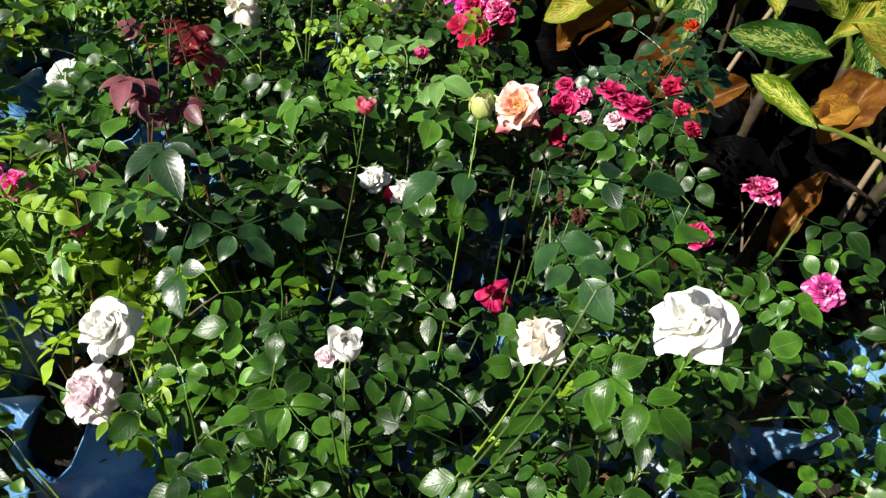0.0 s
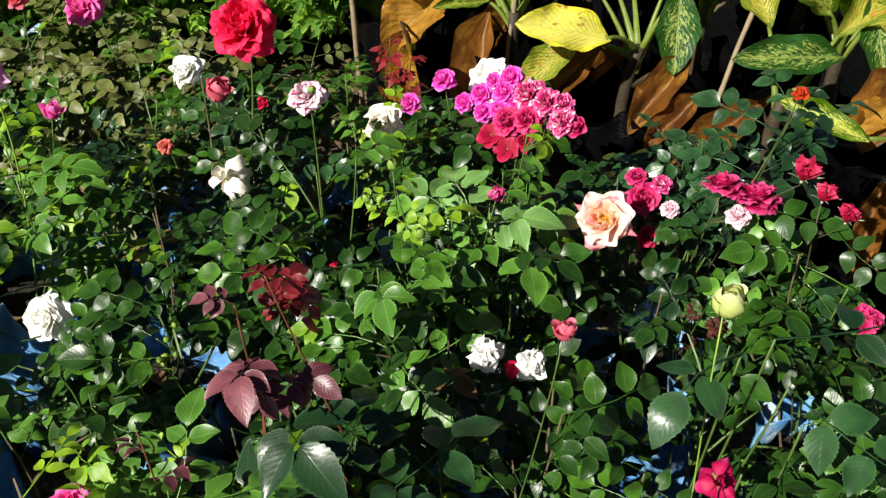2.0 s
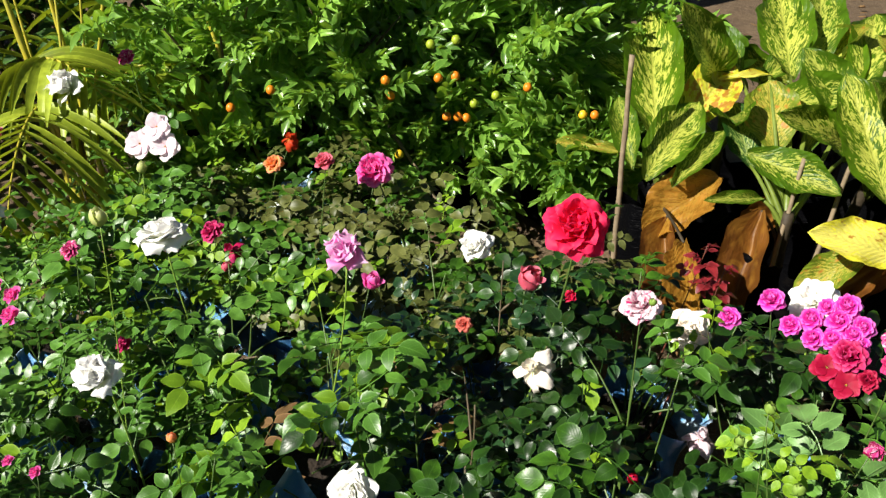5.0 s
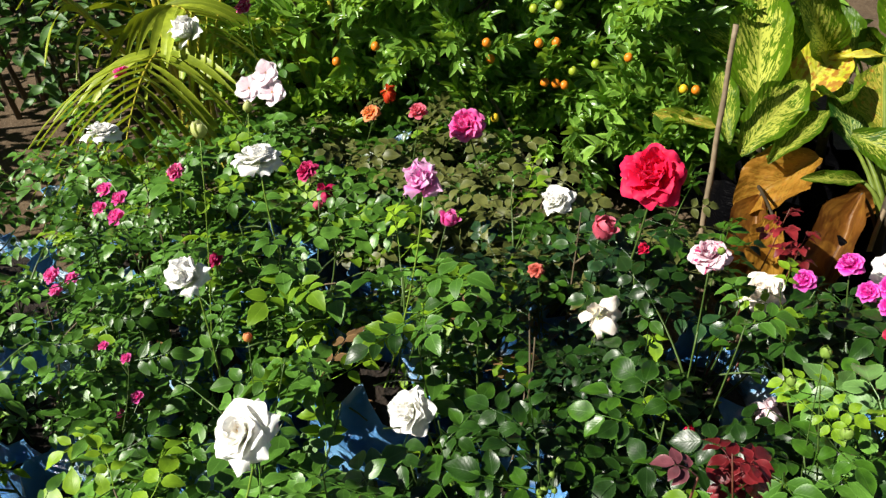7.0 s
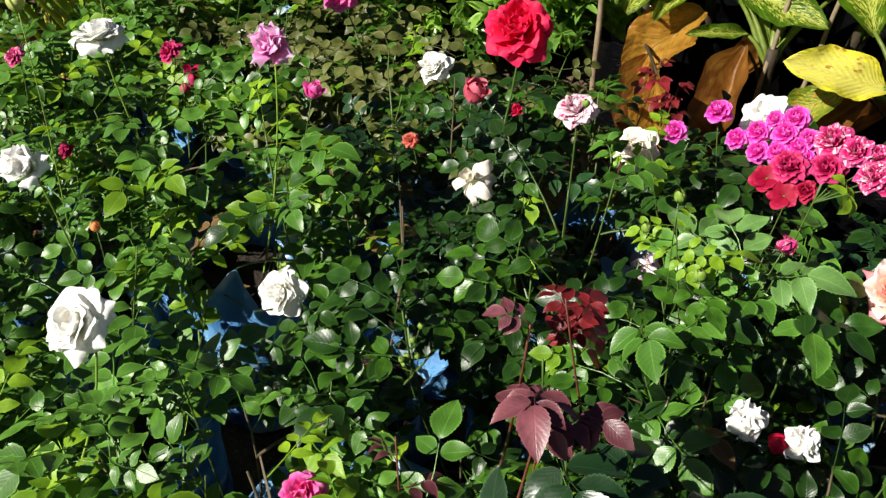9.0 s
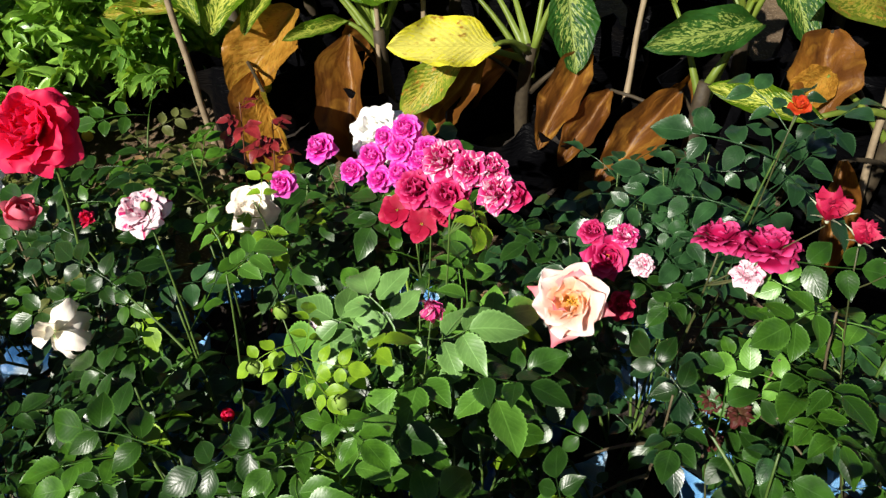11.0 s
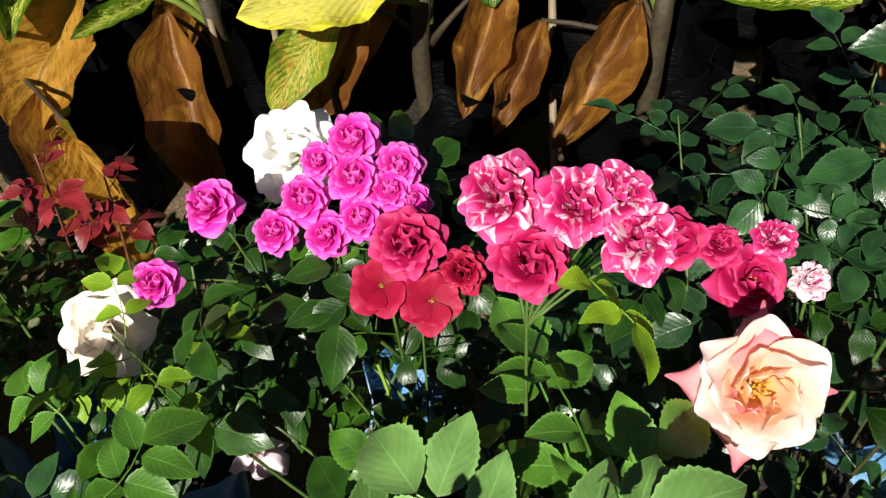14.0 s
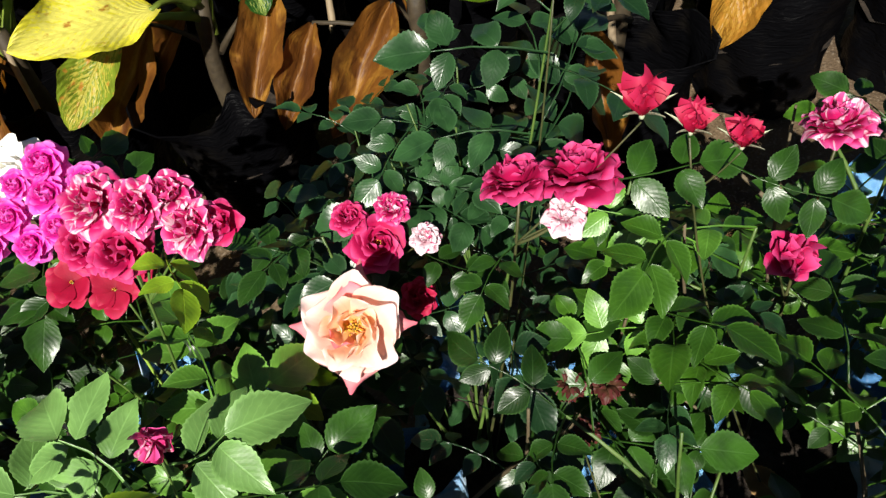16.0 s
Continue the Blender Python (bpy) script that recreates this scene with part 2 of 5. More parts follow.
def blue_bag_material():
    m = Mat("blue_woven_plastic", 0.27, 0.6)
    u, v = m.uv()
    where = m.obj()
    weave_a = m.math("SINE", m.math("MULTIPLY", u, 1900.0))
    weave_b = m.math("SINE", m.math("MULTIPLY", v, 900.0))
    weave = m.math("MULTIPLY", weave_a, weave_b)
    c = m.mix(m.ramp(m.noise(11.0, 3.0, where), 0.38, 0.62), (0.04, 0.19, 0.50), (0.18, 0.44, 0.74))
    c = m.mix(m.ramp(m.noise(7.0, 4.0, where, 0.6), 0.54, 0.60), c, (0.52, 0.67, 0.80))
    c = m.mix(m.math("MULTIPLY", m.ramp(weave, 0.0, 0.8), 0.18), c, (0.45, 0.62, 0.78))
    c = m.mix(m.ramp(m.noise(16.0, 5.0, where), 0.62, 0.72), c, (0.10, 0.085, 0.06))
    m.base(c)
    m.bump(m.math("ADD", m.math("MULTIPLY", weave, 0.06), m.noise(26.0, 4.0, where, 1.5)), 0.7, 0.012)
    return m.m


def black_bag_material():
    m = Mat("black_polythene", 0.40, 0.03)
    where = m.obj()
    st = m.n("Mapping", Scale=(1.0, 1.0, 4.0))
    m.t.links.new(where, st.inputs[0])
    wr = m.noise(26.0, 4.0, st.outputs[0], 1.2)
    m.base(m.mix(m.ramp(m.noise(14.0, 4.0, where), 0.55, 0.75), (0.002, 0.002, 0.0025), (0.007, 0.006, 0.005)))
    m.bump(wr, 0.6, 0.008)
    return m.m


def dumb_cane_material(name, green, pale, amount, brown=0.0):
    """Variegated blade: ragged pale bars between the side veins that join along the midrib, and a green rim."""
    m = Mat(name, 0.42, 0.28)
    u, v = m.uv()
    side = m.math("ABSOLUTE", m.math("SUBTRACT", u, 0.5))
    along = m.math("SUBTRACT", v, m.math("MULTIPLY", side, 0.75))
    sgn = m.math("MULTIPLY", m.math("GREATER_THAN", u, 0.5), 9.0)
    deep = m.math("ADD", sgn, m.math("MULTIPLY", m.rand(), 40.0))
    w = m.n("CombineXYZ", X=m.math("MULTIPLY", side, 12.0), Y=m.math("MULTIPLY", along, 23.0), Z=deep).outputs[0]
    w2 = m.n("CombineXYZ", X=m.math("MULTIPLY", side, 22.0), Y=m.math("MULTIPLY", along, 40.0), Z=deep).outputs[0]
    flecks = m.math("ADD", m.math("MULTIPLY", m.noise(1.0, 3.0, w, 1.6), 0.72), m.math("MULTIPLY", m.noise(1.0, 2.0, w2, 0.6), 0.28))
    lim = m.math("SUBTRACT", flecks, m.math("ADD", m.math("MULTIPLY", m.math("SUBTRACT", side, 0.20), 0.22), m.math("MULTIPLY", m.ramp(side, 0.33, 0.47), 0.13)))
    lim = m.math("ADD", lim, m.math("MULTIPLY", m.math("SUBTRACT", m.noise(9.0, 2.0, m.obj()), 0.5), 0.22))
    f = m.ramp(lim, 0.505 - amount, 0.525 - amount)
    c = m.mix(m.ramp(m.noise(7.0, 3.0, m.obj()), 0.35, 0.65), green, tuple(1.7 * g for g in green))
    c = m.mix(f, c, pale)
    mid = m.math("SUBTRACT", 1.0, m.ramp(side, 0.012, 0.035))
    c = m.mix(m.math("MULTIPLY", mid, 0.7), c, tuple(0.9 * p for p in pale))
    if brown:
        c = m.mix(m.ramp(m.noise(9.0, 4.0, m.obj()), 0.62 - brown, 0.70 - brown), c, (0.44, 0.21, 0.030))
    m.base(c)
    phase = m.math("ABSOLUTE", m.math("SUBTRACT", m.math("FRACT", m.math("MULTIPLY", along, 13.0)), 0.5))
    m.bump(m.math("SUBTRACT", m.math("MULTIPLY", m.noise(14.0, 3.0, m.obj()), 1.2), m.math("ADD", phase, mid)), 0.45, 0.004)
    return m.thin(0.34, m.mix(0.35, c, (0.32, 0.46, 0.04))).m


def dead_leaf_material():
    """Dried blade: rust and ochre areas, dark spots, fine creases along it; browns darkened to stand for shade."""
    m = Mat("dead_brown_blade", 0.50, 0.35)
    u, v = m.uv()
    side = m.math("ABSOLUTE", m.math("SUBTRACT", u, 0.5))
    mid = m.math("SUBTRACT", 1.0, m.ramp(side, 0.008, 0.03))
    deep = m.math("MULTIPLY", m.rand(), 60.0)
    where = m.n("CombineXYZ", X=m.math("MULTIPLY", u, 2.0), Y=m.math("MULTIPLY", v, 2.4), Z=deep).outputs[0]
    crease = m.noise(1.0, 4.0, m.n("CombineXYZ", X=m.math("MULTIPLY", u, 11.0), Y=m.math("MULTIPLY", v, 3.0), Z=deep).outputs[0], 0.8)
    n1 = m.noise(1.0, 5.0, where, 0.8)
    n2 = m.noise(1.7, 5.0, where, 0.8)
    c = m.mix(m.ramp(n1, 0.34, 0.64), (0.070, 0.022, 0.004), (0.175, 0.066, 0.008))
    c = m.mix(m.ramp(n2, 0.52, 0.68), c, (0.29, 0.135, 0.018))
    c = m.mix(m.math("MULTIPLY", m.ramp(crease, 0.52, 0.70), 0.25), c, (0.11, 0.042, 0.010))
    c = m.mix(m.math("MULTIPLY", m.ramp(m.noise(14.0, 3.0, where), 0.64, 0.72), 0.7), c, (0.06, 0.025, 0.010))
    c = m.mix(m.math("MULTIPLY", mid, 0.35), c, (0.36, 0.18, 0.04))
    m.base(c)
    m.bump(m.math("ADD", m.noise(3.0, 4.0, where), m.math("MULTIPLY", crease, 0.3)), 0.7, 0.007)
    return m.thin(0.24, (0.42, 0.15, 0.012)).m


SOIL, BLUE_BAG, BLACK_BAG = ground_material(), blue_bag_material(), black_bag_material()
BLADE = {
    "variegated": dumb_cane_material("variegated_blade", (0.042, 0.094, 0.003), (0.43, 0.47, 0.075), -0.012),
    "light": dumb_cane_material("pale_variegated_blade", (0.052, 0.108, 0.003), (0.50, 0.53, 0.085), 0.002),
    # Shaded copy of the variegated blade: the shade is put into its greens.
    "deep": dumb_cane_material("shaded_variegated_blade", (0.014, 0.056, 0.008), (0.30, 0.38, 0.085), -0.03),
    "yellow": dumb_cane_material("yellow_blade", (0.60, 0.55, 0.035), (0.78, 0.72, 0.14), 0.10, 0.02),
    "browning": dumb_cane_material("browning_blade", (0.120, 0.165, 0.013), (0.44, 0.39, 0.055), 0.02, 0.05),
    "dying": dumb_cane_material("dying_orange_blade", (0.40, 0.40, 0.025), (0.62, 0.60, 0.09), 0.04, 0.12),
    "golden": dumb_cane_material("golden_blade", (0.22, 0.100, 0.012), (0.40, 0.215, 0.030), 0.03, 0.10),
    "dead": dead_leaf_material(),
}


# ---- geometry ----
class Geo:
    """Gathers grids, tubes and fans into one mesh with UVs."""

    def __init__(self):
        self.v, self.f, self.uv = [], [], []

    def grid(self, fn, nu, nv, m=None):
        o = len(self.v)
        for j in range(nv + 1):
            for i in range(nu + 1):
                p = Vector(fn(i / nu, j / nv))
                self.v.append(m @ p if m else p)
                self.uv.append((i / nu, j / nv))
        for j in range(nv):
            for i in range(nu):
                a = o + j * (nu + 1) + i
                self.f.append((a, a + 1, a + nu + 2, a + nu + 1))
        return self

    def tube(self, pts, radii, sides=6):
        pts = [Vector(p) for p in pts]
        o = len(self.v)
        n = len(pts)
        for k, p in enumerate(pts):
            d = (pts[min(k + 1, n - 1)] - pts[max(k - 1, 0)]).normalized()
            a = d.orthogonal().normalized() if k == 0 else (a - d * a.dot(d)).normalized()
            b = d.cross(a)
            for s in range(sides + 1):
                w = 2 * math.pi * s / sides
                self.v.append(p + (a * math.cos(w) + b * math.sin(w)) * radii[k])
                self.uv.append((s / sides, k / (n - 1)))
        for k in range(n - 1):
            for s in range(sides):
                i = o + k * (sides + 1) + s
                self.f.append((i, i + 1, i + sides + 2, i + sides + 1))
        for k, flip in ((0, True), (n - 1, False)):
            ring = [o + k * (sides + 1) + s for s in range(sides)]
            self.f.append(tuple(reversed(ring)) if flip else tuple(ring))
        return self

    def mesh(self, name, material, smooth=True):
        me = bpy.data.meshes.new(name)
        me.from_pydata([tuple(p) for p in self.v], [], self.f)
        layer = me.uv_layers.new(name="UVMap")
        loops = np.empty(len(me.loops), dtype=np.int32)
        me.loops.foreach_get("vertex_index", loops)
        layer.data.foreach_set("uv", np.array(self.uv, dtype=np.float32)[loops].ravel())
        if smooth:
            me.polygons.foreach_set("use_smooth", [True] * len(me.polygons))
        me.materials.append(material)
        me.update()
        return me


def part(name, data, parent, m=None, label=""):
    """Links a mesh as one part under a thing or under a part; m is its pose there."""
    ob = new(name, data)
    ob.parent = parent
    if m is not None:
        ob.matrix_local = m
    return tagged(ob, label)


def thing(name, x, y, z, label, category, group=""):
    ob = new(name)
    ob.empty_display_size = 0.05
    ob.location = (x, y, z)
    return tagged(ob, label, category, group)


def frame_of(at, along, up):
    """A pose at a place whose y axis goes along and whose z axis is near up."""
    y = Vector(along).normalized()
    z = Vector(up) - y * Vector(up).dot(y)
    z = z.normalized() if z.length > 1e-5 else y.orthogonal().normalized()
    x = y.cross(z)
    m = Matrix((x, y, z)).transposed().to_4x4()
    m.translation = at
    return m


def bow(a, b, lift=0.0, side=(0, 0, 0), n=6):
    """Points of a bent line from a to b."""
    a, b, side = Vector(a), Vector(b), Vector(side)
    c = (a + b) / 2 + Vector((0, 0, lift)) + side
    return [a * (1 - t) ** 2 + c * 2 * t * (1 - t) + b * t * t for t in [k / n for k in range(n + 1)]]


# Rose leaves: a stalk with five or seven toothed leaflets.
def leaflet(g, m, length, width, rng, nv=23):
    arch, fold, wave, ph = rng.uniform(0.05, 0.40), rng.uniform(0.08, 0.50), rng.uniform(0.01, 0.045), rng.uniform(0, 6)
    twist = rng.uniform(-0.4, 0.4)

    def fn(u, v):
        s = 2 * u - 1
        w = math.sin(math.pi * v ** 0.83) ** 0.86 * (1 - 0.14 * v * v) if 0 < v < 1 else 0.0
        tooth = 0.955 if (round(v * nv) % 2) else 1.035
        x = s * w * tooth * width / 2
        z = fold * abs(x) - arch * length * v * v + wave * length * math.sin(9 * v + ph) * abs(s) + twist * x * v
        return x, v * length, z

    g.grid(fn, 2, nv, m)


def rose_leaf(count, rng, slim=1.0, stalk=0.105, nv=23):
    g = Geo()
    droop = rng.uniform(0.0, 0.25)

    def spine(t):
        return Vector((0.006 * math.sin(3 * t), stalk * t, 0.028 * t - droop * stalk * t * t))

    g.tube([spine(t) for t in (0, 0.33, 0.66, 1)], [0.0012, 0.0011, 0.0009, 0.0006], 4)
    pairs = (count - 1) // 2
    size = 0.046 if count == 5 else 0.036
    for k in range(pairs):
        t = 0.42 + 0.42 * k / max(1, pairs - 1) if pairs > 1 else 0.62
        for s in (-1, 1):
            a = s * radians(rng.uniform(55, 78))
            d = Vector((math.sin(a), math.cos(a), rng.uniform(-0.25, 0.2)))
            sz = size * rng.uniform(0.78, 1.0)
            leaflet(g, frame_of(spine(t) + d * 0.003, d, (rng.uniform(-0.3, 0.3), rng.uniform(-0.3, 0.3), 1)), sz, sz * 0.68 * slim, rng, nv)
    sz = size * 1.18
    leaflet(g, frame_of(spine(1), (rng.uniform(-0.15, 0.15), 1, rng.uniform(-0.5, 0.1)), (rng.uniform(-0.25, 0.25), 0, 1)), sz, sz * 0.70 * slim, rng, nv)
    return g


LEAF_GEO = {}
rng = random.Random(11)
for kind, count, slim, stalk in (("five", 5, 1.0, 0.105), ("seven", 7, 0.82, 0.105), ("three", 3, 1.0, 0.09), ("star", 5, 0.92, 0.05)):
    LEAF_GEO[kind] = [rose_leaf(count, rng, slim, stalk) for _ in range(6)]
    LEAF_GEO[kind + "_far"] = [rose_leaf(count, rng, slim, stalk, 10) for _ in range(6)]
LEAF_MESH = {}


def leaf_mesh(kind, k, style):
    key = (kind, k, style)
    if key not in LEAF_MESH:
        LEAF_MESH[key] = LEAF_GEO[kind][k].mesh("rose_leaf", LEAF[style])
    return LEAF_MESH[key]


# Petals. The origin is the base; y runs to the tip, z is the inner side.
def petal_geo(rng, length, width, cup, curl, wave=0.05, point=0.0, n=9):
    """A rounded blade on a narrow claw: cup hollows it, curl rolls its rim back, point draws the middle of the rim out."""
    g = Geo()
    ph, ph2, lean = rng.uniform(0, 6), rng.uniform(0, 6), rng.uniform(-0.10, 0.10)

    def fn(u, v):
        s = 2 * u - 1
        w = 0.20 + 0.80 * math.sin(math.pi / 2 * min(1.0, v / 0.62)) ** 1.1
        if v > 0.62:
            w *= math.sqrt(1 - (0.78 * (v - 0.62) / 0.38) ** 2) * (1 - 0.60 * point * (v - 0.62) / 0.38)
        x = s * w * width / 2
        rim = max(0.0, abs(s) - 0.45) ** 2
        y = length * v * (1 - 0.15 * s * s * v + lean * s * v) + point * length * 0.22 * max(0.0, 1 - 1.9 * abs(s)) * v ** 5
        hollow = cup * (0.55 * length * v * v + 0.38 * width * s * s * (0.35 + 0.65 * v))
        back = curl * length * (2.4 * max(0.0, v - 0.58) ** 2 + (0.5 + 1.3 * point) * rim * v * v)
        ripple = wave * length * v ** 3 * (math.sin(2.7 * s + ph) + 0.55 * math.sin(6.0 * s + ph2))
        return x, y - 0.22 * back, hollow - back + ripple

    g.grid(fn, n - 1, n)
    return g


def egg_petal(rng, span, flare, top, shut):
    """A petal wrapped round an egg-shaped bud, in the bud's own axes; flare turns its upper edge out."""
    g = Geo()
    ph = rng.uniform(0, 6)

    def fn(u, v):
        s = 2 * u - 1
        a = s * span * (0.55 + 0.45 * math.sin(math.pi * min(1, 0.15 + v * 0.8)))
        r = 0.16 + 0.72 * math.sin(math.pi * min(1.0, 0.04 + shut * v)) ** 0.9
        r += flare * max(0.0, v - 0.55) ** 2 * 4 * (0.6 + 0.4 * math.cos(2 * s)) + 0.06 * s + 0.02 * math.sin(6 * s + ph) * v
        z = top * v * (1 - 0.10 * s * s) - flare * 0.5 * max(0.0, v - 0.7)
        return r * math.cos(a), r * math.sin(a), z

    g.grid(fn, 8, 8)
    return g


PETAL_GEO, PETAL_MESH = {}, {}
rng = random.Random(5)
for kind, length, width, cup, curl, wave, point, fine in (
    ("outer", 1.0, 1.00, 0.28, 0.60, 0.045, 0.15, 9), ("wide", 1.0, 0.95, 0.45, 0.45, 0.055, 0.0, 9), ("mid", 1.0, 0.88, 0.72, 0.25, 0.06, 0.0, 9),
    ("inner", 1.0, 0.85, 1.1, 0.05, 0.04, 0.0, 9), ("flat", 1.0, 0.98, 0.12, 0.12, 0.05, 0.0, 9), ("wrap", 1.0, 1.05, 1.0, 0.20, 0.02, 0.25, 9),
    ("limp", 1.0, 0.75, -0.4, 0.5, 0.12, 0.3, 9), ("softouter", 1.0, 1.08, 0.25, 0.80, 0.030, 0.45, 11), ("softwide", 1.0, 1.08, 0.45, 0.55, 0.030, 0.15, 11), ("softmid", 1.0, 1.05, 0.75, 0.30, 0.025, 0.0, 9),
    ("teaouter", 1.0, 0.98, 0.25, 0.70, 0.035, 0.80, 12), ("teawide", 1.0, 1.10, 0.55, 0.62, 0.015, 0.60, 12), ("broad", 1.0, 1.00, 0.45, 0.50, 0.070, 0.10, 13), ("shell", 1.0, 0.92, 0.72, 0.42, 0.085, 0.0, 12), ("frill", 1.0, 0.80, 0.38, 0.55, 0.085, 0.0, 9), ("ruff", 1.0, 0.74, 0.62, 0.35, 0.095, 0.0, 9),
):
    PETAL_GEO[kind] = [petal_geo(rng, length, width, cup, curl, wave, point, fine) for _ in range(3)]


for kind, span, flare, top, shut in (("egg", 1.35, 0.06, 2.0, 0.84), ("eggopen", 0.95, 0.8, 1.8, 0.78), ("eggcore", 1.9, -0.1, 2.1, 0.93)):
    PETAL_GEO[kind] = [egg_petal(rng, span, flare, top, shut) for _ in range(3)]


def petal_mesh(kind, k, colour):
    key = (kind, k, colour)
    if key not in PETAL_MESH:
        PETAL_MESH[key] = PETAL_GEO[kind][k].mesh("petal", PETAL[colour])
    return PETAL_MESH[key]


# Rings of petals for each form: kind, number, opening from the axis in degrees, length and start radius in parts of the bloom's radius.
FORMS = {
    "rose": (("outer", 5, 82, 1.02, 0.03), ("wide", 6, 66, 0.96, 0.03), ("wide", 5, 48, 0.86, 0.04), ("ruff", 5, 32, 0.74, 0.06), ("inner", 4, 12, 0.56, 0.05)),
    "open": (("softouter", 6, 86, 1.05, 0.03), ("softwide", 6, 72, 0.98, 0.03), ("softwide", 5, 58, 0.84, 0.03), ("softmid", 5, 48, 0.62, 0.05), ("mid", 4, 38, 0.42, 0.06)),
    "cup": (("outer", 4, 70, 1.0, 0.03), ("wide", 5, 44, 1.05, 0.04), ("softmid", 4, 24, 1.0, 0.06), ("inner", 3, 12, 0.95, 0.08), ("inner", 3, 2, 0.85, 0.06)),
    "opening": (("wide", 3, 24, 1.45, 0.16), ("mid", 4, 16, 1.72, 0.22), ("mid", 4, 9, 1.78, 0.18), ("mid", 3, 4, 1.60, 0.12)),
    "withered": (("limp", 6, 62, 0.7, 0.05), ("limp", 6, 30, 0.8, 0.05), ("limp", 5, 100, 0.9, 0.05), ("limp", 4, 10, 0.7, 0.05)),
    "fullopen": (("teaouter", 4, 82, 0.98, 0.03), ("broad", 6, 72, 1.0, 0.04), ("broad", 5, 56, 0.90, 0.06), ("shell", 5, 46, 0.72, 0.10), ("shell", 5, 34, 0.50, 0.14)),
    "unfurl": (("shell", 3, 40, 1.05, 0.10), ("shell", 4, 24, 1.20, 0.14), ("inner", 4, 14, 1.22, 0.16), ("inner", 4, 8, 1.10, 0.12), ("inner", 3, 2, 1.00, 0.06)),
    "tea": (("teaouter", 4, 58, 1.04, 0.03), ("teawide", 4, 38, 1.10, 0.04), ("teawide", 4, 26, 1.05, 0.05), ("wrap", 4, 13, 1.0, 0.06), ("wrap", 3, 4, 0.92, 0.04)),
    "tulip": (("eggopen", 2, 0, 1.02, 0.0), ("egg", 4, 0, 1.0, 0.0), ("egg", 3, 0, 0.92, 0.0), ("eggcore", 3, 0, 0.84, 0.0)),
    "pompon": (("outer", 7, 92, 0.98, 0.03), ("wide", 7, 72, 0.92, 0.06), ("wide", 7, 54, 0.80, 0.10), ("mid", 6, 36, 0.66, 0.12), ("inner", 4, 16, 0.52, 0.10)),
    "full": (("outer", 6, 86, 1.0, 0.03), ("frill", 7, 70, 0.96, 0.04), ("frill", 7, 54, 0.88, 0.06), ("ruff", 6, 38, 0.74, 0.08), ("inner", 3, 15, 0.55, 0.07)),
    "rosette": (("outer", 7, 88, 1.0, 0.03), ("frill", 8, 76, 0.98, 0.05), ("frill", 8, 62, 0.92, 0.07), ("ruff", 7, 48, 0.82, 0.08), ("ruff", 6, 32, 0.70, 0.08), ("inner", 4, 14, 0.52, 0.06)),
    "flat": (("flat", 5, 84, 1.0, 0.04), ("flat", 5, 72, 0.84, 0.05)),
    "bud": (("egg", 3, 0, 1.0, 0.0), ("eggcore", 3, 0, 0.9, 0.0)),
    "halfbud": (("eggopen", 4, 0, 1.0, 0.0), ("egg", 3, 0, 0.92, 0.0), ("eggcore", 3, 0, 0.84, 0.0)),
    "mini": (("wide", 5, 80, 1.0, 0.03), ("mid", 5, 54, 0.85, 0.05), ("inner", 4, 24, 0.62, 0.07)),
    "limp": (("limp", 5, 120, 1.1, 0.05), ("limp", 4, 150, 1.2, 0.05), ("limp", 3, 85, 0.9, 0.05), ("mid", 3, 40, 0.6, 0.05)),
}
WITH_STAMENS = {"open", "flat", "fullopen"}


def calyx_mesh(reach=0.75, rise=-0.25, wide=0.14, m_sepal=None):
    g = Geo()
    g.tube([(0, 0, -0.42), (0, 0, -0.30), (0, 0, -0.16), (0, 0, 0.0), (0, 0, 0.05)], [0.07, 0.17, 0.19, 0.14, 0.03], 8)
    r = random.Random(3)
    for k in range(5):
        a = 2 * math.pi * k / 5
        d = Vector((math.cos(a), math.sin(a), rise))
        m = frame_of(d * 0.12 + Vector((0, 0, -0.05)), d, (0, 0, 1))
        g.grid(lambda u, v: ((2 * u - 1) * wide * (1 - v) ** 0.8, reach * v, 0.08 * abs(2 * u - 1) - 0.35 * v * v * r.uniform(0.9, 1.1)), 2, 4, m)
    return g.mesh("calyx", m_sepal or SEPAL)


def stamen_mesh():
    g = Geo()
    r = random.Random(8)
    for k in range(34):
        a, e = r.uniform(0, 6.283), r.uniform(0.1, 1.0)
        d = Vector((math.cos(a) * e, math.sin(a) * e, 1.0)).normalized()
        tip = d * r.uniform(0.22, 0.34)
        g.tube([(0, 0, 0), tip * 0.5, tip], [0.008, 0.007, 0.007], 3)
        g.tube([tip - d * 0.01, tip + d * 0.02, tip + d * 0.035], [0.02, 0.024, 0.008], 4)
    return g.mesh("stamens", STAMEN)


CALYX, LONG_CALYX, OPEN_CALYX, STAMENS = calyx_mesh(), calyx_mesh(1.75, 0.25), calyx_mesh(2.3, 0.75, 0.30, SEPAL_PALE), stamen_mesh()


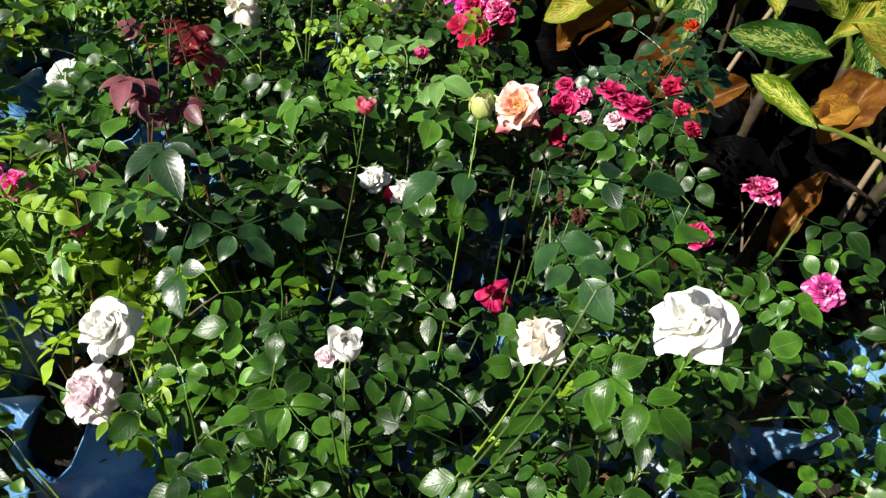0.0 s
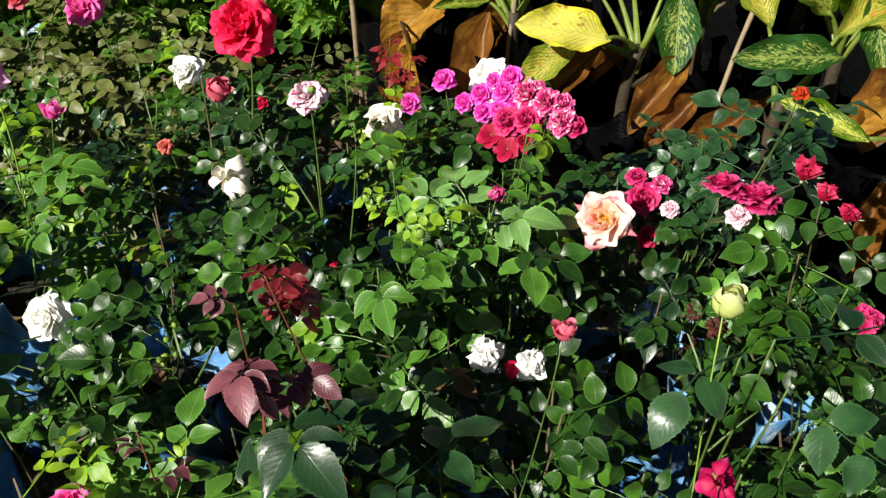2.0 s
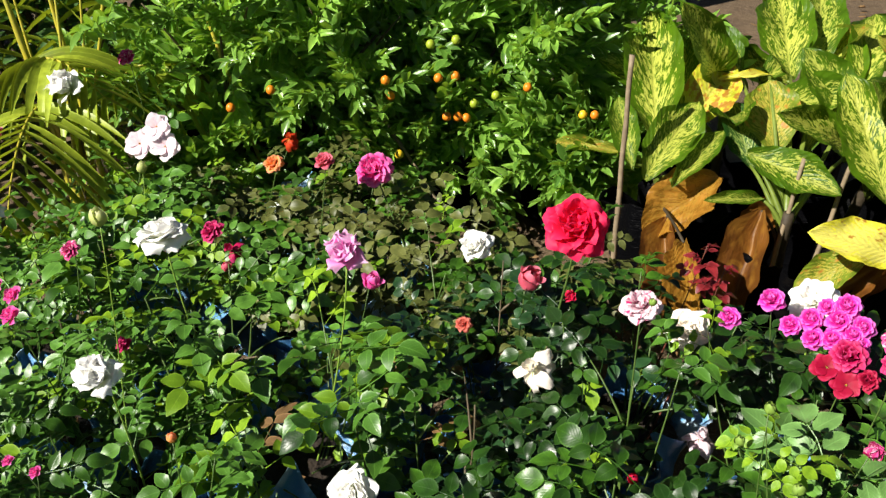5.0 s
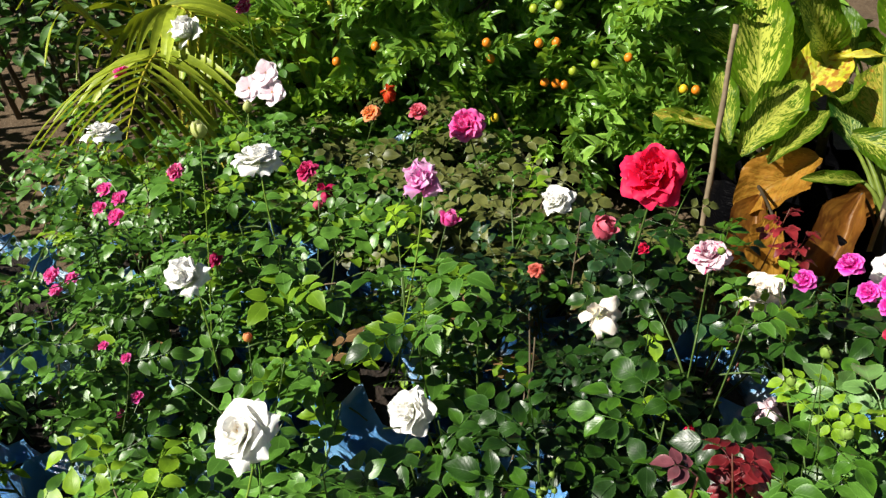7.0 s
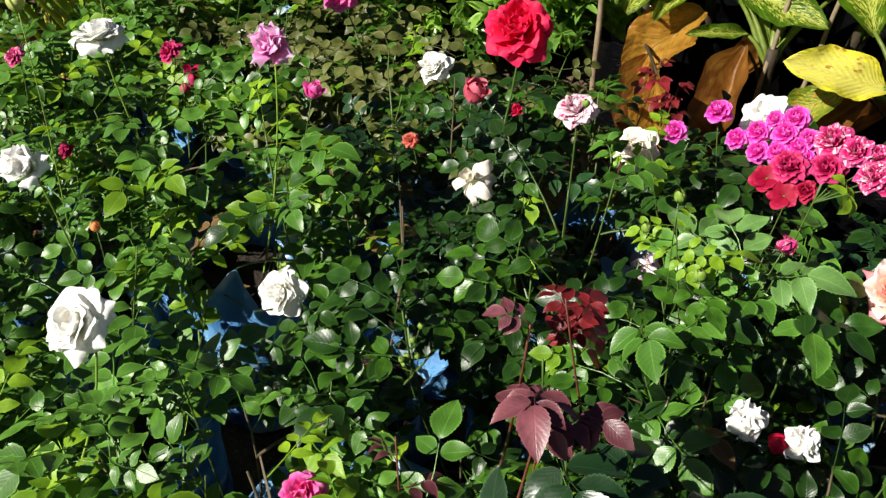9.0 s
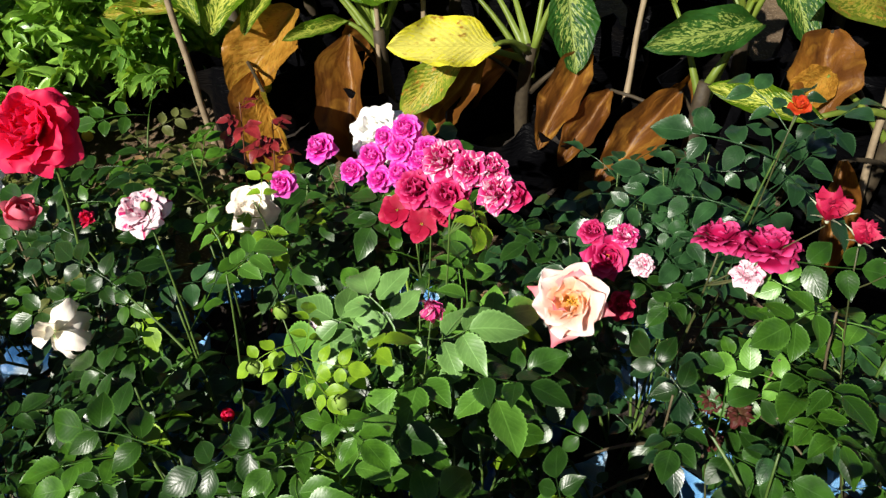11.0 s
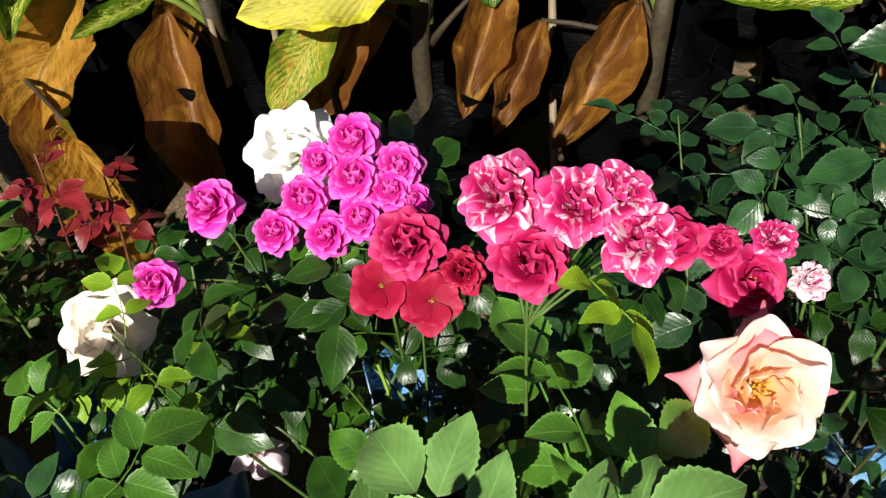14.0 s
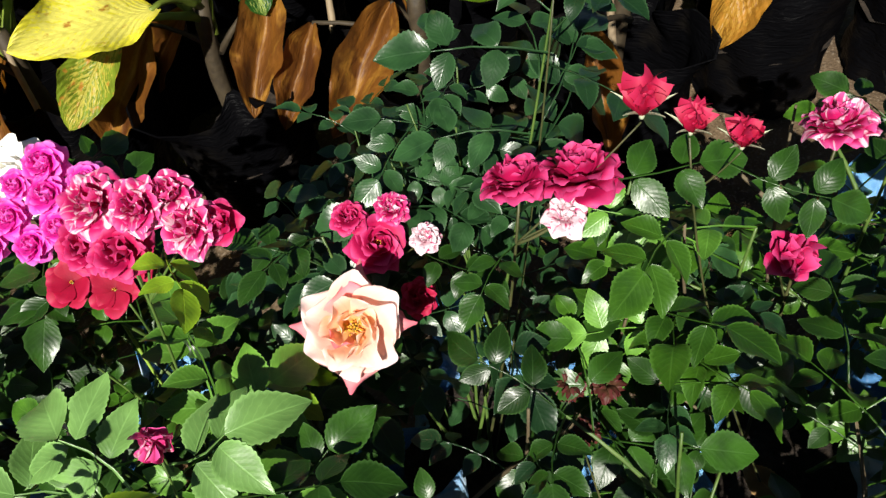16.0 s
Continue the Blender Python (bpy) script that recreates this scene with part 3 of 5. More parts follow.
def bloom(parent, at, axis, size, form, colour, rng, label, second=None):
    """A flower of that diameter under a plant: calyx, petals and, where open, stamens."""
    r = size / 2 * {"full": 0.88, "rosette": 0.90, "pompon": 0.95}.get(form, 1.0)
    m = frame_of(at, Vector(axis).orthogonal(), axis)
    head = part("flower", LONG_CALYX if form in ("bud", "halfbud", "opening", "tulip") else OPEN_CALYX if form == "unfurl" else CALYX, parent, m @ Matrix.Scale(r * 0.55, 4), label)
    unit = Matrix.Scale(1 / 0.55, 4)
    turn = rng.uniform(0, 6.283)
    for ring, (kind, count, opening, length, start) in enumerate(FORMS[form]):
        turn += 0.5
        for k in range(count):
            a = turn + 2 * math.pi * k / count + rng.uniform(-0.12, 0.12)
            o = radians(opening + rng.uniform(-7, 7))
            out = Vector((math.cos(a), math.sin(a), 0))
            d = out * math.sin(o) + Vector((0, 0, math.cos(o)))
            pose_m = frame_of(out * start + Vector((0, 0, 0.02 * ring)), d, Vector((0, 0, 1)) * math.sin(o) - out * math.cos(o))
            ln = length * rng.uniform(0.9, 1.08)
            if kind.startswith("egg"):
                pose_m = pose(0, 0, -0.12, rng.uniform(-4, 4), rng.uniform(-4, 4), math.degrees(a))
            own = colour if isinstance(colour, str) else colour[ring]
            c = second if second and (ring == 0 or rng.random() < 0.10) else own
            roll = Matrix.Rotation(radians(rng.uniform(6, 17)), 4, "Y") if not kind.startswith("egg") else Matrix()
            part("petal", petal_mesh(kind, rng.randrange(3), c), head, unit @ pose_m @ roll @ Matrix.Diagonal((ln * rng.uniform(0.85, 1.1), ln, ln, 1)))
    if form in WITH_STAMENS:
        part("flower_centre", STAMENS, head, unit @ Matrix.Scale(0.42 if form == "flat" else 0.95, 4), "yellow stamens")
    return head


# Bags.
def bag_geo(rng, radius, height, rim):
    g = Geo()
    ph = [rng.uniform(0, 6.283) for _ in range(6)]

    def wall(a, z, inner):
        f = z / height
        r = radius * (0.93 + 0.10 * math.sin(2.6 * f + ph[0]) + 0.05 * math.sin(3 * a + ph[1]) * f + 0.035 * math.sin(7 * a + ph[2] + 9 * f) + 0.02 * math.sin(13 * a + ph[3] - 14 * f))
        edge = rim * (math.sin(2 * a + ph[4]) + 0.7 * math.sin(5 * a + ph[5])) * f ** 3
        r += (0.034 * math.sin(4 * a + ph[3]) + 0.018 * math.sin(9 * a + ph[1]) + 0.006) * max(0.0, f - 0.75) * 4
        return Vector((math.cos(a) * (r - inner), math.sin(a) * (r - inner), z + edge))

    g.grid(lambda u, v: wall(2 * math.pi * u, height * v, 0.0), 42, 12)
    g.grid(lambda u, v: wall(2 * math.pi * u, height * (1 - 0.45 * v), 0.0035), 42, 6)
    g.grid(lambda u, v: wall(2 * math.pi * u, height, 0.0035 * v), 42, 1)
    g.grid(lambda u, v: (math.cos(-2 * math.pi * u) * radius * 0.9 * v, math.sin(-2 * math.pi * u) * radius * 0.9 * v, 0.004), 14, 1)
    return g


def soil_geo(rng, radius):
    g = Geo()
    k = rng.uniform(0, 50)
    g.grid(lambda u, v: (math.cos(6.28319 * u) * radius * v, math.sin(6.28319 * u) * radius * v, 0.02 * noise.noise(Vector((math.cos(6.28319 * u) * v * 4 + k, math.sin(6.28319 * u) * v * 4, k)))), 20, 6)
    return g


rng = random.Random(21)
BAGS = [bag_geo(rng, 0.105, 0.295, 0.024).mesh("grow_bag", BLUE_BAG) for _ in range(5)]
BAG_SOILS = [soil_geo(rng, 0.098).mesh("potting_soil", POT_SOIL) for _ in range(3)]
DARK_BAGS = [bag_geo(rng, 0.13, 0.29, 0.025).mesh("grow_bag", BLACK_BAG) for _ in range(3)]


# ---- ground ----
def ground_sheet():
    """One sheet, fine near the beds and coarse towards the horizon."""
    steps = [-400, -120, -40, -14, -6] + [-3 + 0.1 * k for k in range(81)] + [7, 10, 16, 40, 120, 400]
    n = len(steps) - 1

    def fn(u, v):
        x, y = steps[round(u * n)], steps[round(v * n)]
        near = max(0.0, 1 - max(abs(x), abs(y - 1.5)) / 7)
        return x, y, near * (0.022 * noise.noise(Vector((x * 1.7, y * 1.7, 3))) + 0.010 * noise.noise(Vector((x * 7, y * 7, 9)))) - 0.012

    g = Geo()
    g.grid(fn, n, n)
    return tagged(new("ground", g.mesh("ground", SOIL)), "bare brown trodden soil with crumbs and dry litter", "ground", kind="structure")


ground_sheet()

# Dry litter on the soil of the path and the open ground.
g = Geo()
rng = random.Random(31)
for k in range(900):
    if k < 420:
        s, w = rng.uniform(-2.6, 0.4), rng.uniform(0.98, 1.40)
        x, y = 0.6 * s + 0.8 * w, -0.8 * s + 0.6 * w
    else:
        x, y = rng.uniform(-1.0, 3.2), rng.uniform(2.6, 5.6)
    a, ln = rng.uniform(0, 6.283), rng.uniform(0.012, 0.05)
    m = frame_of((x, y, 0.012 + rng.uniform(0, 0.006)), (math.cos(a), math.sin(a), rng.uniform(-0.2, 0.3)), (rng.uniform(-0.5, 0.5), rng.uniform(-0.5, 0.5), 1))
    wd, cv = ln * rng.uniform(0.12, 0.5), rng.uniform(-0.5, 0.8)
    g.grid(lambda u, v: ((2 * u - 1) * wd / 2 * math.sin(math.pi * min(0.97, v + 0.06)), ln * v, cv * wd * (2 * u - 1) ** 2), 2, 3, m)
tagged(new("leaf_litter", g.mesh("leaf_litter", LEAF["dry"])), "scattered dry brown leaf litter on the soil", "litter", kind="stuff")


# ---- roses ----
# Each style: leaf colours with their shares, leaf form, leaf scale, crown height, label.
STYLES = {
    "dark": ((("dark", 8), ("mid", 2)), "five", 0.75, 0.56, "rose bush with dark green glossy leaves in a blue bag"),
    "teal": ((("teal", 7), ("dark", 3)), "five", 0.68, 0.58, "rose bush with bluish dark green leaves in a blue bag"),
    "mid": ((("mid", 6), ("dark", 3), ("fresh", 2)), "five", 0.76, 0.56, "rose bush with mid green leaves in a blue bag"),
    "fresh": ((("fresh", 6), ("mid", 4), ("lime", 1)), "seven", 0.81, 0.55, "small-leaved bright green rose bush in a blue bag"),
    "lime": ((("lime", 6), ("fresh", 4)), "seven", 0.79, 0.60, "rose bush with lime green young shoots in a blue bag"),
    "tips": ((("dark", 6), ("mid", 3), ("lime", 1)), "five", 0.73, 0.62, "rose bush with yellow-green young tips in a blue bag"),
    "olive": ((("olive", 6), ("mid", 3)), "five", 0.73, 0.50, "rose bush with dull olive-bronze leaves in a blue bag"),
    "broad": ((("mid", 2), ("dark", 8), ("fresh", 1)), "five", 0.76, 0.58, "rose bush with broad light green leaves in a blue bag"),
    "leafy": ((("fresh", 8), ("mid", 1), ("lime", 2)), "five", 0.80, 0.57, "leafy rose bush with fresh green leaves in a blue bag"),
    "maroon": ((("teal", 5), ("dark", 4)), "five", 0.80, 0.62, "rose bush with young dark maroon leaves in a blue bag"),
}
STYLE_AT = (
    (-0.26, 0.82, "maroon"), (-0.36, 0.62, "lime"), (-0.52, 0.72, "lime"), (-0.19, 0.47, "mid"), (-0.07, 1.08, "tips"), (-0.14, 0.90, "dark"), (0.02, 1.20, "broad"),
    (0.40, 1.18, "teal"), (0.26, 1.02, "teal"), (0.16, 1.20, "teal"), (0.47, 0.86, "mid"), (0.58, 0.70, "mid"), (0.36, 0.90, "dark"), (0.30, 0.62, "mid"), (0.10, 0.62, "dark"),
    (0.12, 1.40, "dark"), (-0.70, 2.10, "olive"), (-0.42, 1.86, "olive"), (-0.20, 1.55, "teal"), (-0.35, 1.35, "dark"), (-0.55, 1.50, "leafy"), (-0.85, 1.30, "leafy"),
    (-0.70, 1.00, "leafy"), (-1.02, 1.35, "fresh"), (-1.25, 1.60, "fresh"), (-0.90, 1.70, "leafy"), (-1.05, 2.20, "leafy"), (-1.30, 1.15, "fresh"), (-0.02, 1.55, "dark"), (-0.15, 1.25, "dark"),
)

# Flowers: place, diameter, form, colour, axis, label and, where it differs, the colour of the outer petals.
UP = (0.0, -0.25, 1.0)
CAM = (-0.25, -0.45, 0.85)
FLOWERS = [
    ((-0.211, 1.485, 0.733), 0.114, "rosette", "red", (0.0, -0.6, 0.8), "large open red rose"),
    ((-0.550, 1.418, 0.739), 0.070, "tea", "lilac", (0.15, -0.35, 0.9), "lilac rose half open"),
    ((-0.522, 1.556, 0.584), 0.030, "halfbud", "pink", (0.3, -0.2, 0.9), "pink rosebud"),
    ((-0.527, 2.113, 0.509), 0.100, "rosette", "pink", (0.0, -0.5, 0.85), "open hot pink rose"),
    ((-0.750, 2.144, 0.516), 0.060, "full", "orange", UP, "fading orange rose"),
    ((-0.715, 2.180, 0.560), 0.046, "limp", "scarlet", UP, "withering scarlet rose"),
    ((-0.628, 2.047, 0.566), 0.046, "rose", "rosy", UP, "small coral pink rose"),
    ((-1.080, 2.270, 0.513), 0.074, "flat", "pale", (0.2, -0.8, 0.6), "pale pink single rose"),
    ((-1.038, 2.287, 0.548), 0.072, "flat", "pale", (0.2, -0.8, 0.6), "pale pink rose"),
    ((-1.020, 2.263, 0.507), 0.074, "flat", "pale", (0.2, -0.8, 0.6), "pale pink single rose"),
    ((-1.007, 2.039, 0.557), 0.026, "bud", "green", (0, 0, 1), "greenish white rosebud"),
    ((-1.278, 2.428, 0.597), 0.100, "cup", "white", CAM, "white rose"),
    ((-1.130, 2.460, 0.658), 0.056, "full", "flamed", CAM, "crimson rose flamed with white"),
]
FLOWERS += [
    ((-1.461, 2.377, 0.503), 0.055, "full", "pink", CAM, "pink rose"),
    ((-0.846, 1.600, 0.680), 0.086, "open", "white", (0.0, 0.15, 1.0), "flat white rose"),
    ((-1.249, 1.845, 0.596), 0.077, "open", "white", (0.0, 0.15, 1.0), "flat white rose"),
    ((-0.875, 1.438, 0.790), 0.026, "bud", "green", (0, 0, 1), "greenish white rosebud"),
    ((-0.865, 1.940, 0.466), 0.060, "full", "crimson", CAM, "crimson rose"),
    ((-0.826, 1.918, 0.434), 0.052, "limp", "crimson", CAM, "drooping crimson rose"),
    ((-0.832, 1.894, 0.398), 0.024, "bud", "rosy", UP, "small pink rosebud"),
    ((-1.048, 1.699, 0.585), 0.045, "full", "flamed", CAM, "pale rose with crimson edges"),
    ((-0.930, 1.535, 0.498), 0.032, "cup", "crimson", CAM, "small crimson rose"),
    ((-0.779, 1.248, 0.568), 0.016, "bud", "orange", (0, 0, 1), "small yellow rosebud"),
    ((-0.890, 1.333, 0.610), 0.072, "tea", "white", (0.25, -0.3, 0.9), "white rose half open"),
    ((-0.705, 0.988, 0.664), 0.080, "open", "white", (-0.45, -0.35, 0.8), "large open white rose"),
    ((-0.560, 1.255, 0.440), 0.080, "rose", "white", (-0.2, -0.6, 0.5), "nodding white rose"),
]
FLOWERS += [
    ((-0.328, 1.797, 0.499), 0.075, "rose", "white", UP, "ragged white rose"),
    ((-0.141, 1.361, 0.674), 0.066, "full", "striped", (0.0, -0.25, 1), "white rose striped with crimson"),
    ((-0.267, 1.539, 0.585), 0.044, "halfbud", "rosy", (0.25, -0.2, 0.9), "pink rose with folded petals"),
    ((-0.200, 1.520, 0.570), 0.024, "cup", "red", UP, "red rosebud"),
    ((-0.372, 1.552, 0.498), 0.036, "full", "coral", CAM, "small coral rose"),
    ((-0.284, 1.395, 0.535), 0.075, "limp", "cream", CAM, "shedding cream rose"),
    ((-0.017, 1.476, 0.528), 0.078, "rose", "cream", CAM, "nodding cream rose"),
    ((0.157, 1.440, 0.606), 0.094, "full", "white", CAM, "white rose"),
    ((0.173, 1.378, 0.640), 0.044, "pompon", "magenta", CAM, "small magenta rose"),
    ((0.148, 1.387, 0.632), 0.031, "pompon", "magenta", CAM, "small magenta rose"),
    ((0.158, 1.364, 0.624), 0.044, "pompon", "magenta", CAM, "small magenta rose"),
    ((0.186, 1.348, 0.623), 0.039, "pompon", "magenta", CAM, "small magenta rose"),
    ((0.171, 1.344, 0.614), 0.036, "pompon", "magenta", CAM, "small magenta rose"),
]
FLOWERS += [
    ((0.178, 1.332, 0.606), 0.034, "pompon", "magenta", CAM, "small magenta rose"),
    ((0.127, 1.383, 0.615), 0.042, "pompon", "magenta", CAM, "small magenta rose"),
    ((0.124, 1.362, 0.596), 0.039, "pompon", "magenta", CAM, "small magenta rose"),
    ((0.146, 1.350, 0.602), 0.039, "pompon", "magenta", CAM, "small magenta rose"),
    ((0.101, 1.388, 0.601), 0.039, "pompon", "magenta", CAM, "small magenta rose"),
    ((0.074, 1.410, 0.636), 0.044, "pompon", "magenta", (0, -0.1, 1), "small magenta rose"),
    ((0.022, 1.423, 0.593), 0.039, "pompon", "magenta", CAM, "small magenta rose"),
    ((0.132, 1.270, 0.588), 0.044, "flat", "wine", CAM, "single red rose with yellow stamens"),
    ((0.116, 1.299, 0.596), 0.044, "flat", "wine", CAM, "single red rose"),
    ((0.143, 1.298, 0.616), 0.060, "full", "crimson", CAM, "red rose"),
    ((0.158, 1.265, 0.598), 0.039, "full", "wine", CAM, "dark red rose"),
    ((0.124, 1.180, 0.698), 0.049, "full", "crimson", CAM, "crimson rose"),
    ((0.134, 1.204, 0.720), 0.055, "full", "flamed", CAM, "crimson rose flamed with white"),
]
FLOWERS += [
    ((0.145, 1.168, 0.728), 0.047, "full", "flamed", CAM, "crimson rose flamed with white"),
    ((0.163, 1.158, 0.728), 0.042, "full", "flamed", UP, "crimson rose flamed with white"),
    ((0.155, 1.140, 0.714), 0.049, "full", "flamed", CAM, "crimson rose flamed with white"),
    ((0.170, 1.132, 0.708), 0.034, "mini", "crimson", CAM, "crimson rose"),
    ((0.290, 1.131, 0.566), 0.050, "open", "crimson", CAM, "crimson rose"),
    ((0.289, 1.157, 0.586), 0.038, "full", "crimson", UP, "crimson rose"),
    ((0.315, 1.132, 0.586), 0.038, "full", "flamed", UP, "crimson rose flamed with white"),
    ((0.318, 1.104, 0.562), 0.034, "full", "striped", UP, "white rose striped with crimson"),
    ((0.280, 1.088, 0.533), 0.040, "full", "wine", CAM, "crimson rose"),
    ((0.203, 1.082, 0.587), 0.088, "fullopen", ("peach", "peach", "peach", "apricot", "apricot"), (-0.5, -0.42, 0.75), "large open peach rose with yellow stamens", "peachback"),
    ((0.324, 1.014, 0.676), 0.058, "rosette", "crimson", (0.6, 0.4, 0.8), "crimson rose"),
    ((0.350, 0.980, 0.678), 0.070, "rosette", "crimson", (0.6, 0.4, 0.8), "crimson rose"),
    ((0.326, 0.976, 0.652), 0.038, "full", "striped", UP, "white rose striped with crimson"),
]
FLOWERS += [
    ((0.378, 0.952, 0.718), 0.037, "unfurl", "wine", (0.05, 0, 1), "crimson rosebud opening"),
    ((0.389, 0.923, 0.706), 0.031, "unfurl", "wine", (0.05, 0, 1), "crimson rosebud opening"),
    ((0.402, 0.893, 0.696), 0.030, "unfurl", "wine", (0.05, 0, 1), "crimson rosebud opening"),
    ((0.510, 0.858, 0.648), 0.062, "rosette", "flamed", (0.5, 0.3, 0.85), "crimson rose flamed with white"),
    ((0.595, 0.757, 0.566), 0.062, "full", "purple", CAM, "purple rose flamed with white"),
    ((0.448, 0.850, 0.557), 0.048, "cup", "crimson", CAM, "crimson rose"),
    ((0.407, 1.031, 0.775), 0.024, "mini", "scarlet", UP, "small scarlet rose"),
    ((0.290, 0.501, 0.780), 0.080, "rose", "white", (0.0, 0.1, 1), "large white rose"),
    ((0.152, 0.472, 0.770), 0.052, "cup", "cream", UP, "cream white rose"),
    ((-0.010, 0.473, 0.735), 0.030, "halfbud", "white", (0, 0, 1), "white rosebud"),
    ((-0.030, 0.500, 0.690), 0.026, "mini", "pale", CAM, "small pale pink rose"),
    ((0.099, 0.694, 0.840), 0.026, "tulip", "green", (0.05, 0, 1), "greenish white rosebud"),
    ((-0.013, 0.734, 0.802), 0.019, "halfbud", "rosy", (0, 0, 1), "pink rosebud"),
]
FLOWERS += [
    ((-0.281, 0.613, 0.573), 0.077, "rose", "white", UP, "white rose"),
    ((-0.327, 0.611, 0.445), 0.085, "rosette", "pale", CAM, "pale pink rose"),
    ((-0.003, 0.946, 0.530), 0.052, "cup", "white", (0.1, -0.1, 1), "white rose half open"),
    ((0.040, 0.905, 0.545), 0.048, "cup", "white", (0.1, -0.1, 1), "white rose half open"),
    ((0.020, 0.915, 0.525), 0.024, "bud", "red", (0.1, -0.1, 1), "red rosebud"),
    ((0.145, 0.680, 0.598), 0.051, "limp", "crimson", CAM, "small crimson rose"),
    ((0.052, 1.085, 0.655), 0.026, "opening", "flamed", UP, "red and white rosebud"),
    ((-1.045, 1.440, 0.690), 0.030, "mini", "pink", CAM, "small pink rose"),
    ((-1.020, 1.432, 0.680), 0.030, "mini", "pink", CAM, "small pink rose"),
    ((-1.052, 1.425, 0.665), 0.030, "mini", "pink", CAM, "small pink rose"),
    ((-1.025, 1.418, 0.655), 0.032, "mini", "pink", CAM, "small pink rose"),
    ((-1.285, 1.590, 0.410), 0.042, "full", "pink", CAM, "small pink rose"),
    ((-1.250, 1.595, 0.400), 0.036, "full", "pink", CAM, "small pink rose"),
]
FLOWERS += [
    ((-1.275, 1.575, 0.385), 0.036, "full", "pink", CAM, "small pink rose"),
    ((-0.970, 1.252, 0.517), 0.020, "mini", "pink", UP, "small pink rose"),
    ((-1.005, 1.262, 0.530), 0.018, "mini", "pink", UP, "small pink rose"),
    ((-0.973, 1.257, 0.436), 0.024, "mini", "pink", UP, "small pink rose"),
    ((-0.995, 1.235, 0.420), 0.020, "mini", "pink", UP, "small pink rose"),
    ((-0.474, 0.861, 0.549), 0.060, "full", "pink", UP, "pink rose"),
    ((-0.440, 0.762, 0.655), 0.040, "full", "pink", UP, "pink rose"),
    ((-0.452, 0.730, 0.630), 0.040, "full", "pink", UP, "pink rose"),
    ((-0.356, 0.760, 0.580), 0.028, "limp", "rosy", UP, "withering small pink rose"),
    ((-0.140, 1.283, 0.400), 0.018, "bud", "red", UP, "small red rosebud"),
    ((0.275, 0.943, 0.533), 0.030, "withered", "brown", UP, "withered brown rose"),
    ((0.262, 0.920, 0.505), 0.026, "withered", "brown", UP, "withered brown rose"),
    ((0.036, 1.450, 0.310), 0.066, "limp", "pale", UP, "fallen-open pale pink rose"),
]
FLOWERS += [
    ((-0.073, 1.101, 0.715), 0.015, "bud", "unripe", (0, 0, 1), "small green rosebud"),
    ((-0.060, 1.030, 0.665), 0.015, "bud", "unripe", (0, 0, 1), "small green rosebud"),
    ((-0.110, 1.080, 0.690), 0.013, "bud", "unripe", (0, 0, 1), "small green rosebud"),
    ((-0.135, 1.335, 0.690), 0.012, "bud", "unripe", (0, 0, 1), "small green rosebud"),
    ((-0.375, 1.017, 0.560), 0.009, "bud", "unripe", (-0.4, -0.5, 1), "tiny green rosebud"),
    ((-0.362, 1.025, 0.582), 0.009, "bud", "unripe", (-0.3, 0.0, 1), "tiny green rosebud"),
    ((-0.374, 1.020, 0.550), 0.009, "bud", "unripe", (0.4, -0.5, 1), "tiny green rosebud"),
    ((-0.358, 1.024, 0.556), 0.009, "bud", "unripe", (-0.2, 0.1, 1), "tiny green rosebud"),
    ((-0.354, 1.050, 0.578), 0.009, "bud", "unripe", (0.3, -0.2, 1), "tiny green rosebud"),
    ((-0.369, 1.023, 0.555), 0.010, "bud", "unripe", (-0.4, 0.4, 1), "tiny green rosebud"),
    ((0.300, 0.925, 0.515), 0.034, "withered", "brown", UP, "withered brown rose"),
]

# Bases of the bushes: five rows that run along the path, slightly out of line.
rng = random.Random(77)
BASES = []
for i, w in enumerate((-0.42, -0.16, 0.10, 0.36, 0.62, 0.86)):
    for k in range(9):
        s = -2.55 + 0.29 * k + (0.14 if i % 2 else 0.0) + rng.uniform(-0.03, 0.03)
        ww = w + rng.uniform(-0.025, 0.025)
        x, y = 0.6 * s + 0.8 * ww, -0.8 * s + 0.6 * ww
        if y > 0.28 and x > -1.75 and not (y < 0.5 and x < -0.6):
            BASES.append((x, y))

BASES.append((0.765, 0.735))


# Places kept free of leaves: the flowers, and the openings through which bags show.
OPENINGS = ((-0.43, 1.61, 0.20, 0.050), (-0.65, 1.45, 0.28, 0.052), (-0.68, 1.36, 0.24, 0.046), (-0.60, 1.06, 0.30, 0.052), (-0.34, 1.21, 0.28, 0.038), (-0.79, 1.80, 0.30, 0.040), (-0.74, 1.74, 0.32, 0.045),
            (0.24, 0.73, 0.28, 0.047), (-0.36, 1.07, 0.30, 0.036), (0.43, 0.86, 0.34, 0.035), (0.25, 1.06, 0.34, 0.036), (0.30, 0.98, 0.32, 0.026), (0.50, 0.78, 0.24, 0.030), (0.52, 0.60, 0.30, 0.034), (0.76, 0.72, 0.25, 0.045), (-0.12, 0.58, 0.28, 0.034), (-0.45, 1.30, 0.22, 0.046))
CLEAR = np.array([(*f[0], f[1] * 0.48 + 0.003) for f in FLOWERS] + [(x, y, z, r * 0.80) for x, y, z, r in OPENINGS] + [(-0.25, 0.82, 0.74, 0.03)])
ROOM = len(OPENINGS) + 1
